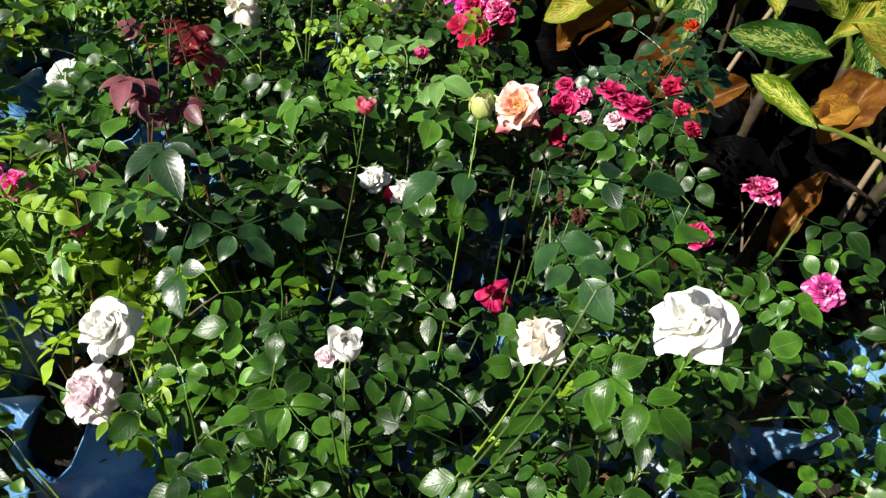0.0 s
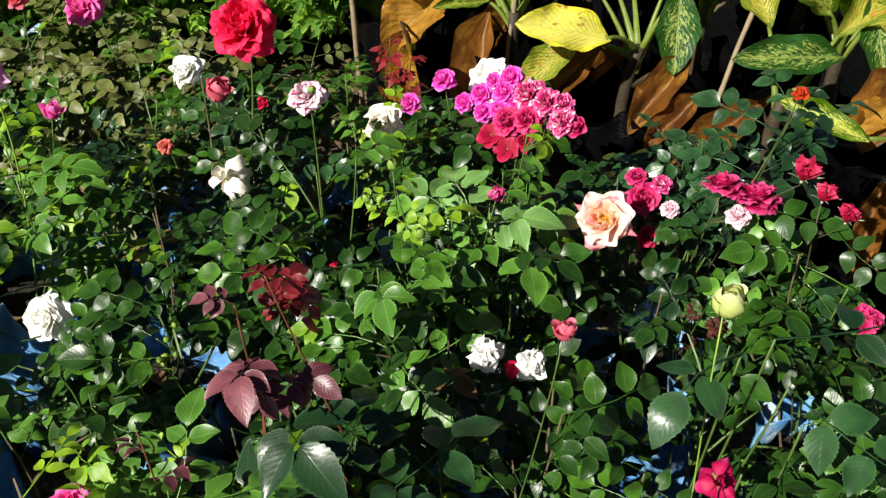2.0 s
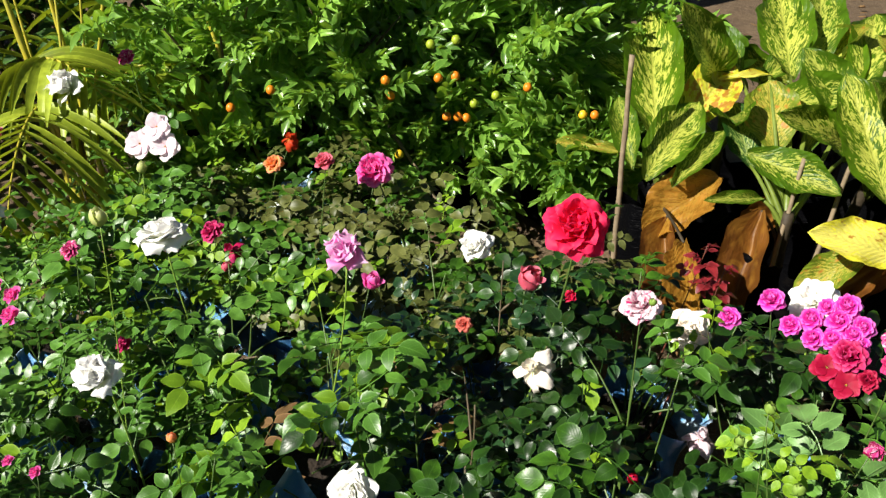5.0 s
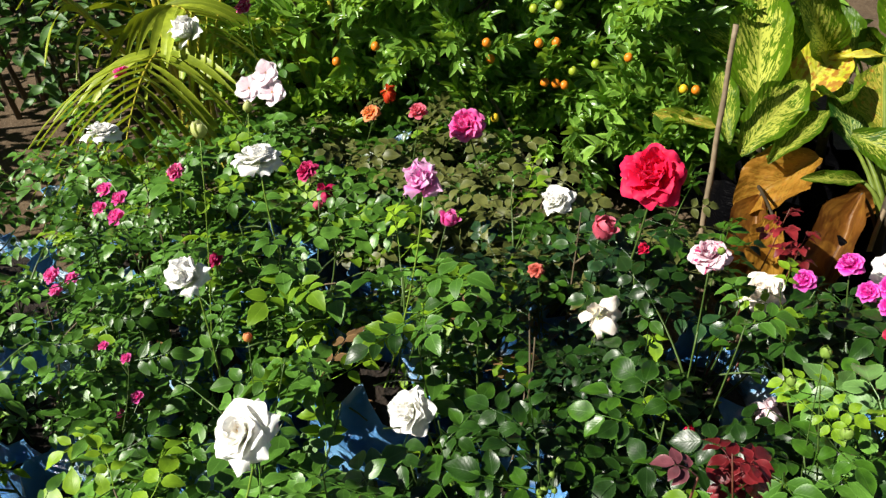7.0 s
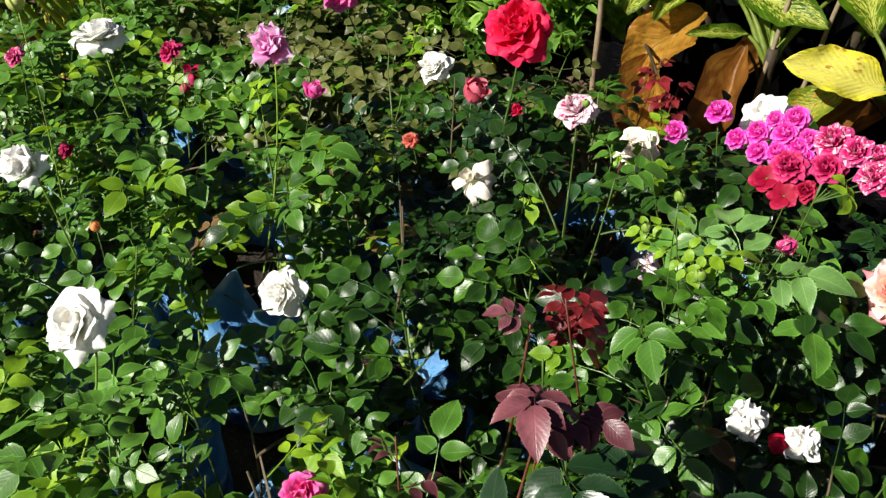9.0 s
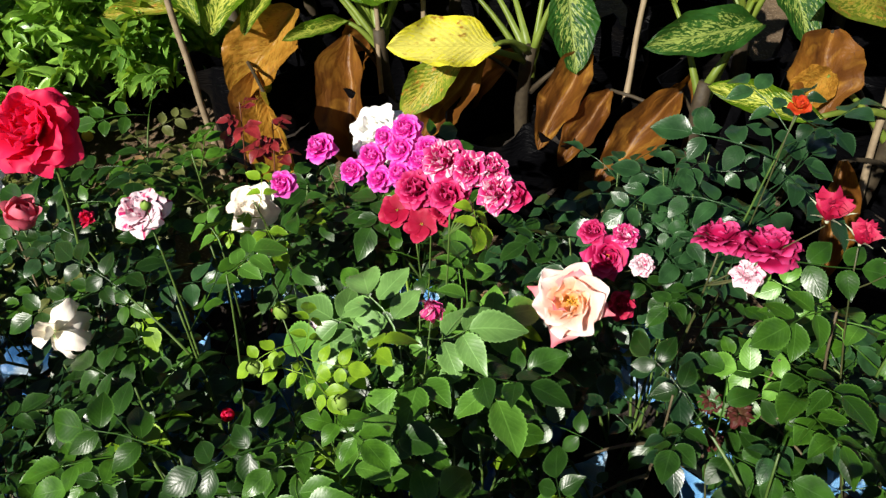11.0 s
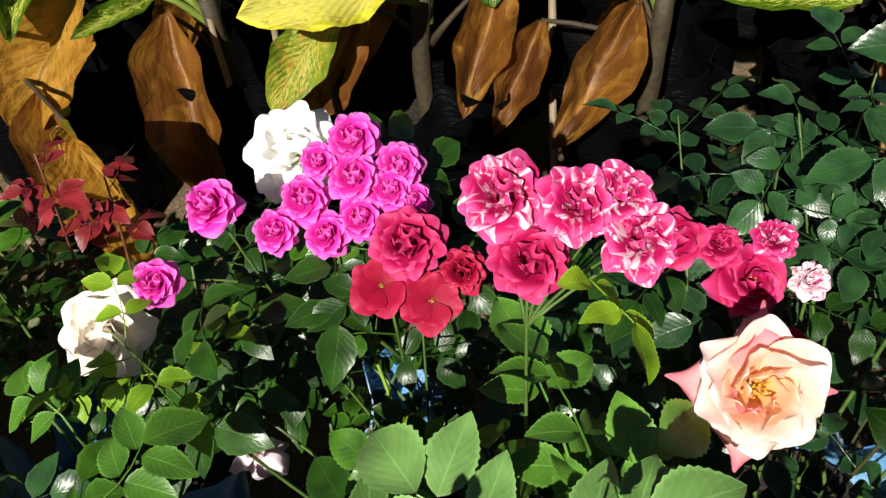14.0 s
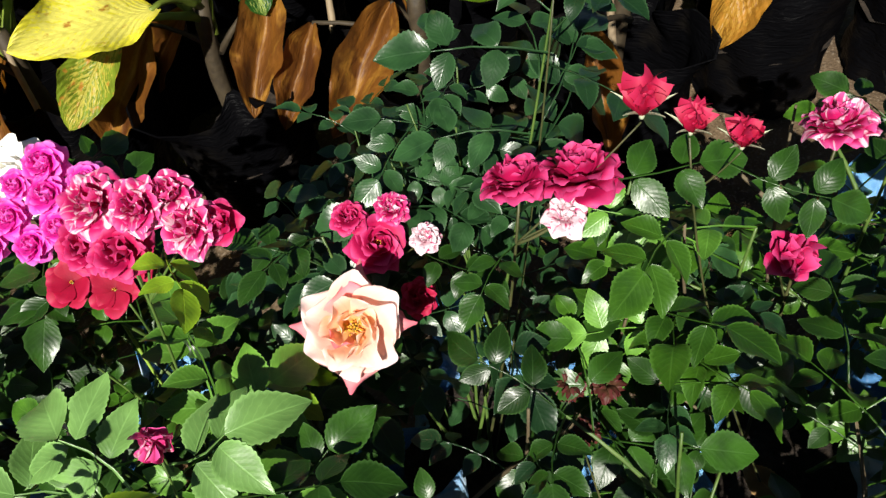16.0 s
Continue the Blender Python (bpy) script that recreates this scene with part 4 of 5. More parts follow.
BROAD = ((0.030, 1.165, 0.60, 0.040), (0.095, 1.120, 0.60, 0.040), (0.055, 1.120, 0.59, 0.030),
         (-0.270, 0.800, 0.765, 0.040), (-0.225, 0.880, 0.765, 0.030), (-0.110, 0.985, 0.600, 0.035), (0.215, 0.705, 0.755, 0.035))
CLEAR = np.vstack((CLEAR, BROAD))
# How far leaves keep clear of each place: towards the path, towards the far end of the bed, towards the sun.
AISLE = np.array([0.16 if f[0][2] > 0.55 else 0.26 for f in FLOWERS] + [0.32] * ROOM + [0.14] * len(BROAD))
NEAR_END = np.array([0.22 if f[0][1] < 0.80 and f[1] > 0.024 else 0.0 for f in FLOWERS] + [0.0] * (ROOM + len(BROAD)))
BEND = np.array([0.16 if f[0][0] > -0.3 and f[1] > 0.036 else 0.0 for f in FLOWERS] + [0.0] * ROOM + [0.30] * 3 + [0.0] * 4)
SUNNY = np.array([0.36 if f[1] > 0.034 else 0.0 for f in FLOWERS] + [0.36] * ROOM + [0.30] * len(BROAD))


# Narrow gaps in the leaves: through them the path's soil is seen, and the sun reaches two white flowers.
GAPS = [(Vector(a), Vector(b), 0.034) for a, b in (((0.389, 0.965, 0.66), (1.02, 1.256, 0)), ((0.398, 0.932, 0.66), (1.044, 1.168, 0)), ((0.426, 0.904, 0.66), (1.118, 1.095, 0)), ((0.433, 0.880, 0.66), (1.137, 1.031, 0)))]
GAPS += [(Vector(p), Vector(p) + SUN_TO * 0.5, 0.032) for p in ((-0.003, 0.946, 0.56), (0.040, 0.905, 0.575))]


def in_a_gap(p):
    for a, b, r in GAPS:
        way = b - a
        t = min(1.0, max(0.05, (p - a).dot(way) / way.length_squared))
        if (a + way * t - p).length < r:
            return True
    return False


def in_the_way(p, reach):
    p = np.array(p)
    off = p - CLEAR[:, :3]
    for way, free, wide in ((np.array((-0.30, 0.43, 1.3)) - CLEAR[:, :3], AISLE, 1.0), (np.array((-0.05, 0.96, 1.02)) - CLEAR[:, :3], BEND, 1.0), (np.array((-0.01, 0.08, 1.3)) - CLEAR[:, :3], NEAR_END, 1.0), (np.array([tuple(SUN_TO)] * len(CLEAR)), SUNNY, 1.0)):
        way = way / np.linalg.norm(way, axis=1)[:, None]
        t = np.clip((off * way).sum(1), 0.0, free)
        room = np.where(free > 0, CLEAR[:, 3] * wide + reach * 0.5 * (t > 0.01), 0.0)
        if (np.linalg.norm(off - t[:, None] * way, axis=1) < room).any():
            return True
    return False


def lean_leaf(root, at, out, style, kind, size, rng, free=False):
    up = Vector((-0.2 + rng.uniform(-0.65, 0.65), -0.2 + rng.uniform(-0.65, 0.65), 1.0))
    d = Vector((out[0], out[1], rng.uniform(-0.25, 0.35)))
    grow = size * rng.uniform(0.70, 1.12)
    where = root.location + at
    if not free and 0.17 < where.x < 0.46 and where.y > 1.30 and where.z > 0.46:
        return False
    if not free and where.x > 0.50 and where.y > 0.86 and where.z > 0.42:
        return False
    if not free and any(in_the_way(root.location + at + d.normalized() * s * grow, 0.026 * grow) for s in (0.07, 0.125)):
        return False
    if any(in_a_gap(where + d.normalized() * s * grow) for s in (0.04, 0.08, 0.12)):
        return False
    if where.y > 1.22 or where.x < -0.55:
        kind += "_far"
    part("leaf", leaf_mesh(kind, rng.randrange(6), style), root, frame_of(at, d, up) @ Matrix.Scale(grow, 4))
    return True


def pick(shares, rng):
    names = [n for n, k in shares for _ in range(k)]
    return "dry" if rng.random() < 0.002 else "lime" if rng.random() < 0.02 else rng.choice(names)


FALLEN = []
rng = random.Random(15)
for k in range(3):
    g = Geo()
    leaflet(g, None, 0.045, 0.032, rng)
    FALLEN.append(g.mesh("fallen_leaf", LEAF["dry"]))
BUSHES = []
for number, (x, y) in enumerate(BASES):
    rng = random.Random(500 + number)
    style = min(STYLE_AT, key=lambda a: (a[0] - x) ** 2 + (a[1] - y) ** 2)[2]
    shares, kind, size, tall, label = STYLES[style]
    tall *= (1.12 - 0.20 * (y - 0.6)) * (0.80 if x < -0.74 and y < 1.3 else 0.84 if x > 0.05 and y > 1.25 else 0.75 if x > 0.74 else 1.0)
    root = thing("potted_rose", x, y, 0, label, "rose bush", "roses in blue grow bags")
    full = 1.10 if x > 0.70 and y < 0.95 else 1.38 if x > 0.55 and y < 0.75 else 1.25 if -0.75 < x < -0.55 and 1.3 < y < 1.6 else rng.uniform(0.95, 1.15) if y < 1.7 else 0.85
    bag = part("grow_bag", BAGS[number % 5], root, pose(0, 0, 0, 0, 0, rng.uniform(0, 360)) @ Matrix.Diagonal((1, 1, full, 1)), "crumpled blue woven plastic grow bag")
    part("potting_soil", BAG_SOILS[number % 3], bag, pose(0, 0, 0.235), "dark potting soil")
    for q in range(1):
        aa = rng.uniform(0, 6.283)
        lean = frame_of((0.05 * math.cos(aa), 0.05 * math.sin(aa), 0.245), (math.cos(aa * 3), math.sin(aa * 3), 0.15), (0.3, 0.2, 1))
        part("fallen_leaf", FALLEN[rng.randrange(3)], bag, lean, "dry fallen leaf")
    turn = rng.uniform(0, 6.283)
    deep = 0.8 * x + 0.6 * y
    seen = -1.3 < x < 0.75 and 0.4 < y < 2.3 and deep > -0.3 and not (deep < 0.0 and y < 0.8) and not (x > 0.6 and y < 0.6)
    for c in range(6 if seen else 2):
        for attempt in range(6):
            a = turn + c * (1.047 if seen else 3.142) + rng.uniform(-0.3, 0.3) * (1 + 0.4 * attempt)
            reach, high = rng.uniform(0.06, 0.17), tall * rng.uniform(0.78, 1.06)
            foot = Vector((0.02 * math.cos(a), 0.02 * math.sin(a), 0.20))
            tip = Vector((reach * math.cos(a), reach * math.sin(a), high))
            pts = bow(foot, tip, 0.02, (0.04 * math.cos(a), 0.04 * math.sin(a), 0), 7)
            if not any(in_the_way(root.location + p, 0.0) for p in pts[3:]):
                break
        g = Geo().tube(pts, [0.0025 - 0.00019 * q for q in range(8)], 5)
        spots = [(pts[q], a + rng.uniform(-1.6, 1.6)) for q in ((3, 4, 5, 5, 6, 6, 7) if seen else (3, 5, 6, 7))]
        for q in (3, 5):
            b = a + rng.choice((-1, 1)) * rng.uniform(0.6, 1.4)
            end = pts[q] + Vector((math.cos(b) * 0.09, math.sin(b) * 0.09, rng.uniform(0.02, 0.09)))
            tw = bow(pts[q], end, 0.015, n=4)
            g.tube(tw, [0.0024, 0.0021, 0.0018, 0.0015, 0.0012], 4)
            spots += [(tw[1], b - 1.2), (tw[2], b + 1.0), (tw[3], b - 0.9), (tw[4], b), (tw[4], b + 2.0)]
        part("cane", g.mesh("cane", CANE if rng.random() < 0.75 else CANE_BROWN), root)
        for at, b in spots:
            st = pick(shares, rng)
            lean_leaf(root, at, (math.cos(b), math.sin(b)), st, kind, size, rng)
    BUSHES.append((root, shares, kind, size))

FORKS = []
rng = random.Random(9)
for place, size, form, colour, axis, label, *second in FLOWERS:
    place, axis = Vector(place), Vector(axis).normalized()
    if form not in ("open", "fullopen", "bud", "halfbud", "opening", "tulip", "unfurl"):
        axis = (axis + SUN_TO * (0.9 if colour in ("white", "cream") else 0.35)).normalized()
    k = min(range(len(BASES)), key=lambda q: (BASES[q][0] - place.x + 0.03) ** 2 + (BASES[q][1] - place.y + 0.05) ** 2)
    near = min(((f[1][-1] + f[2] - place).length, n) for n, f in enumerate(FORKS)) if FORKS else (9, 0)
    fork = FORKS[near[1]] if near[0] < 0.12 else None
    if fork:
        k = fork[0]
    root, shares, kind, leaf_size = BUSHES[k]
    base = Vector((*BASES[k], 0))
    local = place - base
    neck = local - axis * size * 0.22
    bloom(root, neck, axis, size, form, colour, rng, label, second[0] if second else None)
    foot = Vector((rng.uniform(-0.03, 0.03), rng.uniform(-0.03, 0.03), 0.21))
    under = neck - axis * size * 0.18
    low = Vector((under.x * 0.75, under.y * 0.75, 0))
    near = fork is not None
    if fork:
        pts = bow(fork[1][8 if fork[1][8].z < under.z - 0.012 else 7 if fork[1][7].z < under.z - 0.02 else 5], under, 0.015, -axis * 0.02, 9)
    else:
        pts = bow(foot, under, 0.06, low * 0.45 - axis * 0.02, 9)
        FORKS.append((k, pts, base))
    r0 = (0.0007 + 0.0145 * size) * (0.7 if fork else 1.0)
    part("flower_stem", Geo().tube(pts, [r0 * (1.15 - 0.05 * q) for q in range(10)], 5).mesh("flower_stem", STEM_FRESH if colour in ("white", "cream", "green", "lilac") else STEM_DARK if place.x > 0.25 else CANE), root)
    for q in ((3, 4, 5, 6, 7, 8) if place.x > 0.25 else (2, 3, 4, 5, 6)) if not near else (5, 7) if place.x > 0.25 else (5,):
        b = rng.uniform(0, 6.283)
        if pts[q].z > 0.30:
            lean_leaf(root, pts[q], (math.cos(b), math.sin(b)), pick(shares, rng), kind, leaf_size, rng)


# Young shoots that stand out by their colour: tip, leaf colour, form, number, leaf scale, stem, reach of the leafy end.
SHOOTS = (
    ((-0.255, 0.800, 0.765), "maroon", "star", 4, 0.62, SHOOT_RED, 0.05), ((-0.236, 0.868, 0.800), "redtip", "star", 9, 0.50, SHOOT_RED, 0.08),
    ((-0.375, 0.835, 0.670), "maroon", "star", 2, 0.6, SHOOT_RED, 0.08), ((0.022, 1.545, 0.640), "redtip", "star", 5, 0.55, SHOOT_RED, 0.10), ((0.055, 1.535, 0.605), "redtip", "star", 5, 0.5, SHOOT_RED, 0.08),
    ((-0.073, 1.100, 0.695), "lime", "five", 6, 0.58, CANE, 0.10), ((-0.085, 1.050, 0.610), "mid", "five", 6, 0.8, CANE, 0.10),
    ((0.068, 1.150, 0.590), "broad", "five", 3, 1.25, CANE, 0.07), ((0.105, 1.115, 0.590), "broad", "five", 5, 1.25, CANE, 0.07),
    ((0.410, 1.265, 0.560), "teal", "five", 7, 0.75, CANE, 0.12), ((0.425, 1.040, 0.770), "teal", "five", 9, 0.85, CANE, 0.18),
    ((0.360, 1.160, 0.600), "teal", "five", 8, 0.85, CANE, 0.14),
)
SHOOTS += (
    ((-0.42, 0.74, 0.66), "lime", "seven", 8, 0.9, CANE, 0.14), ((-0.36, 0.80, 0.62), "fresh", "five", 6, 1.1, CANE, 0.10),
    ((-0.33, 0.68, 0.56), "lime", "seven", 8, 0.8, CANE, 0.12), ((-0.12, 0.96, 0.59), "broad", "five", 4, 1.15, CANE, 0.12),
    ((-0.22, 0.75, 0.66), "teal", "five", 6, 1.1, CANE, 0.10), ((0.388, 1.166, 0.624), "teal", "five", 6, 0.85, CANE, 0.12),
    ((0.395, 1.122, 0.612), "teal", "five", 6, 0.85, CANE, 0.12), ((0.425, 1.137, 0.657), "teal", "five", 6, 0.85, CANE, 0.12),
    ((0.372, 1.124, 0.587), "teal", "five", 6, 0.85, CANE, 0.12), ((0.357, 1.172, 0.592), "teal", "five", 6, 0.85, CANE, 0.12),
    ((-0.02, 1.40, 0.60), "lime", "five", 5, 0.6, CANE, 0.08),
)
SHOOTS += (
    ((-0.62, 1.00, 0.60), "fresh", "five", 7, 0.85, CANE, 0.16), ((-0.66, 0.88, 0.60), "fresh", "five", 7, 0.85, CANE, 0.16),
    ((-0.50, 1.12, 0.56), "mid", "five", 7, 0.80, CANE, 0.14), ((-0.72, 1.22, 0.56), "fresh", "five", 7, 0.80, CANE, 0.14),
    ((-0.45, 0.98, 0.57), "fresh", "five", 6, 0.85, CANE, 0.14), ((-0.56, 0.86, 0.58), "mid", "five", 6, 0.85, CANE, 0.14),
)
for tip, style, kind, count, size, bark, leafy in SHOOTS:
    rng = random.Random(int(1000 * (tip[0] + tip[1] + tip[2])))
    k = min(range(len(BASES)), key=lambda q: (BASES[q][0] - tip[0]) ** 2 + (BASES[q][1] - tip[1] + 0.05) ** 2)
    root = BUSHES[k][0]
    end = Vector(tip) - Vector((*BASES[k], 0))
    pts = bow((rng.uniform(-0.05, 0.05), rng.uniform(-0.05, 0.05), 0.21), end, 0.05, (end.x * 0.2, end.y * 0.2, 0), 12)
    part("shoot", Geo().tube(pts, [0.0022 - 0.00012 * q for q in range(13)], 5).mesh("shoot", bark), root)
    length = (Vector(pts[-1]) - Vector(pts[0])).length
    st = {"broad": "fresh"}.get(style, style)
    for q in range(count):
        t = 1 - leafy / length * (1 - q / (count - 1))
        at = pts[min(11, int(t * 12))].lerp(pts[min(12, int(t * 12) + 1)], t * 12 % 1)
        b = 2.4 * q + rng.uniform(-0.3, 0.3)
        for attempt in range(4):
            if lean_leaf(root, at, (math.cos(b), math.sin(b)), st, kind, size * (1 - 0.35 * (q / count)), rng, st in ("maroon", "redtip", "lime")):
                break
            b += 1.3


# Leaves that stand out over the bed: foot of the leaf, its way, scale, colour, form.
PLACED = (
    ((0.031, 1.122, 0.585), (0.03, 0.99, 0.13), 1.08, "paleleaf", "star"), ((0.058, 1.118, 0.585), (0.75, -0.64, 0.18), 1.02, "paleleaf", "star"),
    ((0.013, 1.147, 0.570), (-0.51, 0.83, 0.23), 0.95, "paleleaf", "star"), ((-0.084, 1.319, 0.580), (0.99, -0.02, 0.15), 0.75, "fresh", "star"),
    ((-0.072, 1.395, 0.550), (-0.07, 0.97, 0.24), 0.75, "fresh", "star"),
)
PLACED += (
    ((-0.252, 0.815, 0.758), (-0.30, -0.95, 0.05), 0.74, "maroon", "star"), ((-0.225, 0.815, 0.732), (0.62, -0.78, 0.05), 0.56, "maroon", "star"), ((-0.265, 0.850, 0.790), (-0.90, 0.20, 0.05), 0.40, "maroon", "star"),
    ((-0.235, 0.810, 0.688), (0.20, -0.95, -0.05), 1.12, "teal", "star"), ((-0.110, 1.030, 0.603), (0.05, -0.98, -0.05), 0.92, "fresh", "star"),
    ((-0.085, 1.000, 0.610), (0.85, 0.40, 0.05), 0.75, "fresh", "star"), ((0.180, 0.715, 0.755), (0.98, -0.15, 0.02), 1.15, "teal", "three"),
    ((0.150, 0.715, 0.745), (-0.85, -0.45, 0.05), 1.10, "teal", "three"), ((0.190, 0.690, 0.715), (0.30, -0.92, 0.0), 0.95, "teal", "five"),
)
PLACED += (
    ((0.175, 0.445, 0.865), (0.80, 0.45, 0.05), 0.66, "mid", "five"), ((0.170, 0.420, 0.825), (0.60, -0.70, 0.0), 0.70, "mid", "five"),
    ((-0.020, 0.440, 0.690), (-0.90, -0.20, 0.1), 0.75, "mid", "three"), ((0.235, 0.500, 0.745), (-0.35, -0.85, 0.05), 0.72, "mid", "five"),
)
for place, way, size, style, kind in PLACED:
    k = min(range(len(BASES)), key=lambda q: (BASES[q][0] - place[0]) ** 2 + (BASES[q][1] - place[1]) ** 2)
    rng = random.Random(int(abs(place[0]) * 5000 + place[1] * 900))
    at = Vector(place) - Vector((*BASES[k], 0))
    part("shoot", Geo().tube(bow((0, 0, 0.22), at, 0.03, (at.x * 0.3, at.y * 0.3, 0), 8), [0.0022 - 0.00014 * q for q in range(9)], 5).mesh("shoot", SHOOT_RED if style == "maroon" else CANE), BUSHES[k][0])
    part("leaf", leaf_mesh(kind, rng.randrange(6), style), BUSHES[k][0], frame_of(at, way, (-0.35, -0.15, 1)) @ Matrix.Scale(size, 4))


# ---- dumb canes ----
def blade_geo(rng, cup=0.34, arch=0.12, wave=0.055, nv=22, nu=10, crumple=0.0, full=1.08):
    g = Geo()
    ph = rng.uniform(0, 6)
    k = rng.uniform(0, 90)

    def fn(u, v):
        s = 2 * u - 1
        w = math.sin(math.pi * min(1, v * 0.97 + 0.03) ** full) ** (0.80 - 0.10 * v) if v < 1 else 0.0
        x = s * w * 0.5
        x *= 1 + 0.05 * math.sin(17 * v + ph) + 0.03 * math.sin(31 * v + 2 * ph)
        z = cup * abs(s) ** 1.3 * w * 0.5 - arch * v * v + 0.012 * math.sin(34 * (v - 0.35 * abs(s))) * abs(s) * w + wave * math.sin(11 * v + ph + 2 * s) * abs(s)
        if crumple:
            q = Vector((x * 5 + k, v * 4, k))
            x += crumple * 0.5 * noise.noise(q)
            z += crumple * noise.noise(q + Vector((7, 3, 1)))
        return x, v, z

    g.grid(fn, nu, nv)
    return g


rng = random.Random(61)
BLADE_GEO = {"live": [blade_geo(rng) for _ in range(4)], "dead": [blade_geo(rng, 0.7, 0.15, 0.03, 22, 12, 0.10, 0.95) for _ in range(4)]}
BLADE_MESH = {}


def blade(parent, base, tip, width, kind, face, rng, name="leaf", label=""):
    form = "dead" if kind in ("dead", "golden") else "live"
    k = rng.randrange(4)
    if (form, k, kind) not in BLADE_MESH:
        BLADE_MESH[form, k, kind] = BLADE_GEO[form][k].mesh("blade", BLADE[kind])
    base, tip = Vector(base), Vector(tip)
    ln = (tip - base).length
    part(name, BLADE_MESH[form, k, kind], parent, frame_of(base, tip - base, face) @ Matrix.Diagonal((width * 0.90, ln * 1.08, ln * 0.8, 1)), label)


CANES = ((0.21, 2.28), (0.43, 2.02), (0.62, 1.80), (0.80, 1.53), (0.97, 1.27), (1.31, 1.14), (1.50, 0.92), (0.45, 2.50), (0.68, 2.20), (0.88, 1.92), (1.05, 1.66), (1.20, 1.40), (1.62, 1.32), (0.76, 2.66), (1.00, 2.34), (1.20, 2.02), (1.40, 1.70), (1.76, 1.60))
# Blades that stand out: plant, foot, tip, width, kind.
KNOWN = (
    (0, (0.168, 2.254, 0.461), (0.217, 2.594, 0.691), 0.171, "light"),
    (0, (0.262, 2.376, 0.474), (0.320, 2.610, 0.653), 0.090, "variegated"),
    (0, (0.116, 2.162, 0.425), (0.263, 2.290, 0.560), 0.134, "light"),
    (0, (0.173, 2.132, 0.421), (0.314, 2.231, 0.512), 0.070, "variegated"),
    (0, (0.268, 2.315, 0.490), (0.383, 2.424, 0.604), 0.150, "dying"),
    (0, (0.113, 2.256, 0.403), (0.107, 2.419, 0.523), 0.083, "variegated"),
    (1, (0.440, 2.193, 0.466), (0.451, 2.323, 0.593), 0.154, "browning"),
    (1, (0.532, 2.226, 0.453), (0.726, 2.516, 0.658), 0.170, "light"),
)
KNOWN += (
    (1, (0.553, 2.417, 0.564), (0.597, 2.670, 0.716), 0.168, "light"),
    (1, (0.417, 2.411, 0.578), (0.330, 2.534, 0.665), 0.120, "variegated"),
    (1, (0.351, 2.153, 0.489), (0.481, 1.985, 0.482), 0.108, "variegated"),
    (1, (0.600, 2.173, 0.451), (0.741, 2.283, 0.560), 0.127, "variegated"),
    (1, (0.694, 2.322, 0.560), (0.798, 2.523, 0.694), 0.133, "light"),
    (1, (0.373, 2.068, 0.415), (0.243, 2.059, 0.426), 0.039, "variegated"),
    (1, (0.390, 2.193, 0.425), (0.380, 2.337, 0.534), 0.098, "deep"),
    (1, (0.637, 2.447, 0.581), (0.711, 2.671, 0.729), 0.144, "variegated"),
    (0, (0.12, 2.36, 0.40), (-0.05, 2.44, 0.40), 0.045, "browning"), (1, (0.473, 2.356, 0.601), (0.359, 2.400, 0.580), 0.022, "yellow"),
)
KNOWN += (
    (2, (0.672, 1.969, 0.496), (0.666, 2.066, 0.686), 0.090, "light"), (2, (0.621, 1.981, 0.493), (0.629, 2.025, 0.587), 0.050, "browning"),
    (2, (0.53, 1.75, 0.455), (0.35, 1.775, 0.508), 0.105, "yellow"), (2, (0.50, 1.83, 0.42), (0.37, 1.83, 0.335), 0.085, "browning"),
    (2, (0.57, 1.92, 0.48), (0.50, 2.06, 0.70), 0.14, "light"), (2, (0.70, 1.79, 0.53), (0.66, 1.69, 0.40), 0.10, "deep"),
    (3, (0.90, 1.50, 0.49), (0.71, 1.54, 0.50), 0.09, "deep"),
)
KNOWN += (
    (4, (0.80, 1.27, 0.467), (0.715, 1.41, 0.483), 0.055, "light"), (4, (0.92, 1.36, 0.46), (0.83, 1.36, 0.43), 0.070, "golden"),
    (3, (0.99, 1.57, 0.58), (0.98, 1.46, 0.46), 0.09, "deep"), (5, (1.14, 1.132, 0.421), (1.014, 1.121, 0.29), 0.097, "golden"),
    (7, (0.51, 2.59, 0.50), (0.39, 2.68, 0.64), 0.13, "variegated"),
)
DEAD = (
    (0, (0.30, 2.17, 0.42), (0.13, 2.12, 0.31), -0.13), (0, (0.18, 2.14, 0.33), (0.13, 1.97, 0.17), 0.08),
    (1, (0.36, 2.04, 0.40), (0.27, 1.90, 0.20), 0.095),
    (2, (0.56, 1.85, 0.38), (0.42, 1.87, 0.24), 0.09), (2, (0.71, 1.72, 0.40), (0.57, 1.67, 0.28), 0.07),
    (3, (0.71, 1.65, 0.35), (0.59, 1.63, 0.25), 0.055), (3, (0.775, 1.54, 0.38), (0.605, 1.53, 0.27), 0.075),
)
DEAD += (
    (4, (0.85, 1.25, 0.38), (0.765, 1.16, 0.26), 0.05), (4, (0.96, 1.41, 0.50), (0.86, 1.33, 0.41), 0.10),
    (2, (0.64, 1.86, 0.36), (0.54, 1.96, 0.20), 0.07), (1, (0.47, 2.10, 0.40), (0.42, 2.20, 0.22), 0.08),
    (3, (0.86, 1.60, 0.36), (0.93, 1.70, 0.18), 0.08),
)
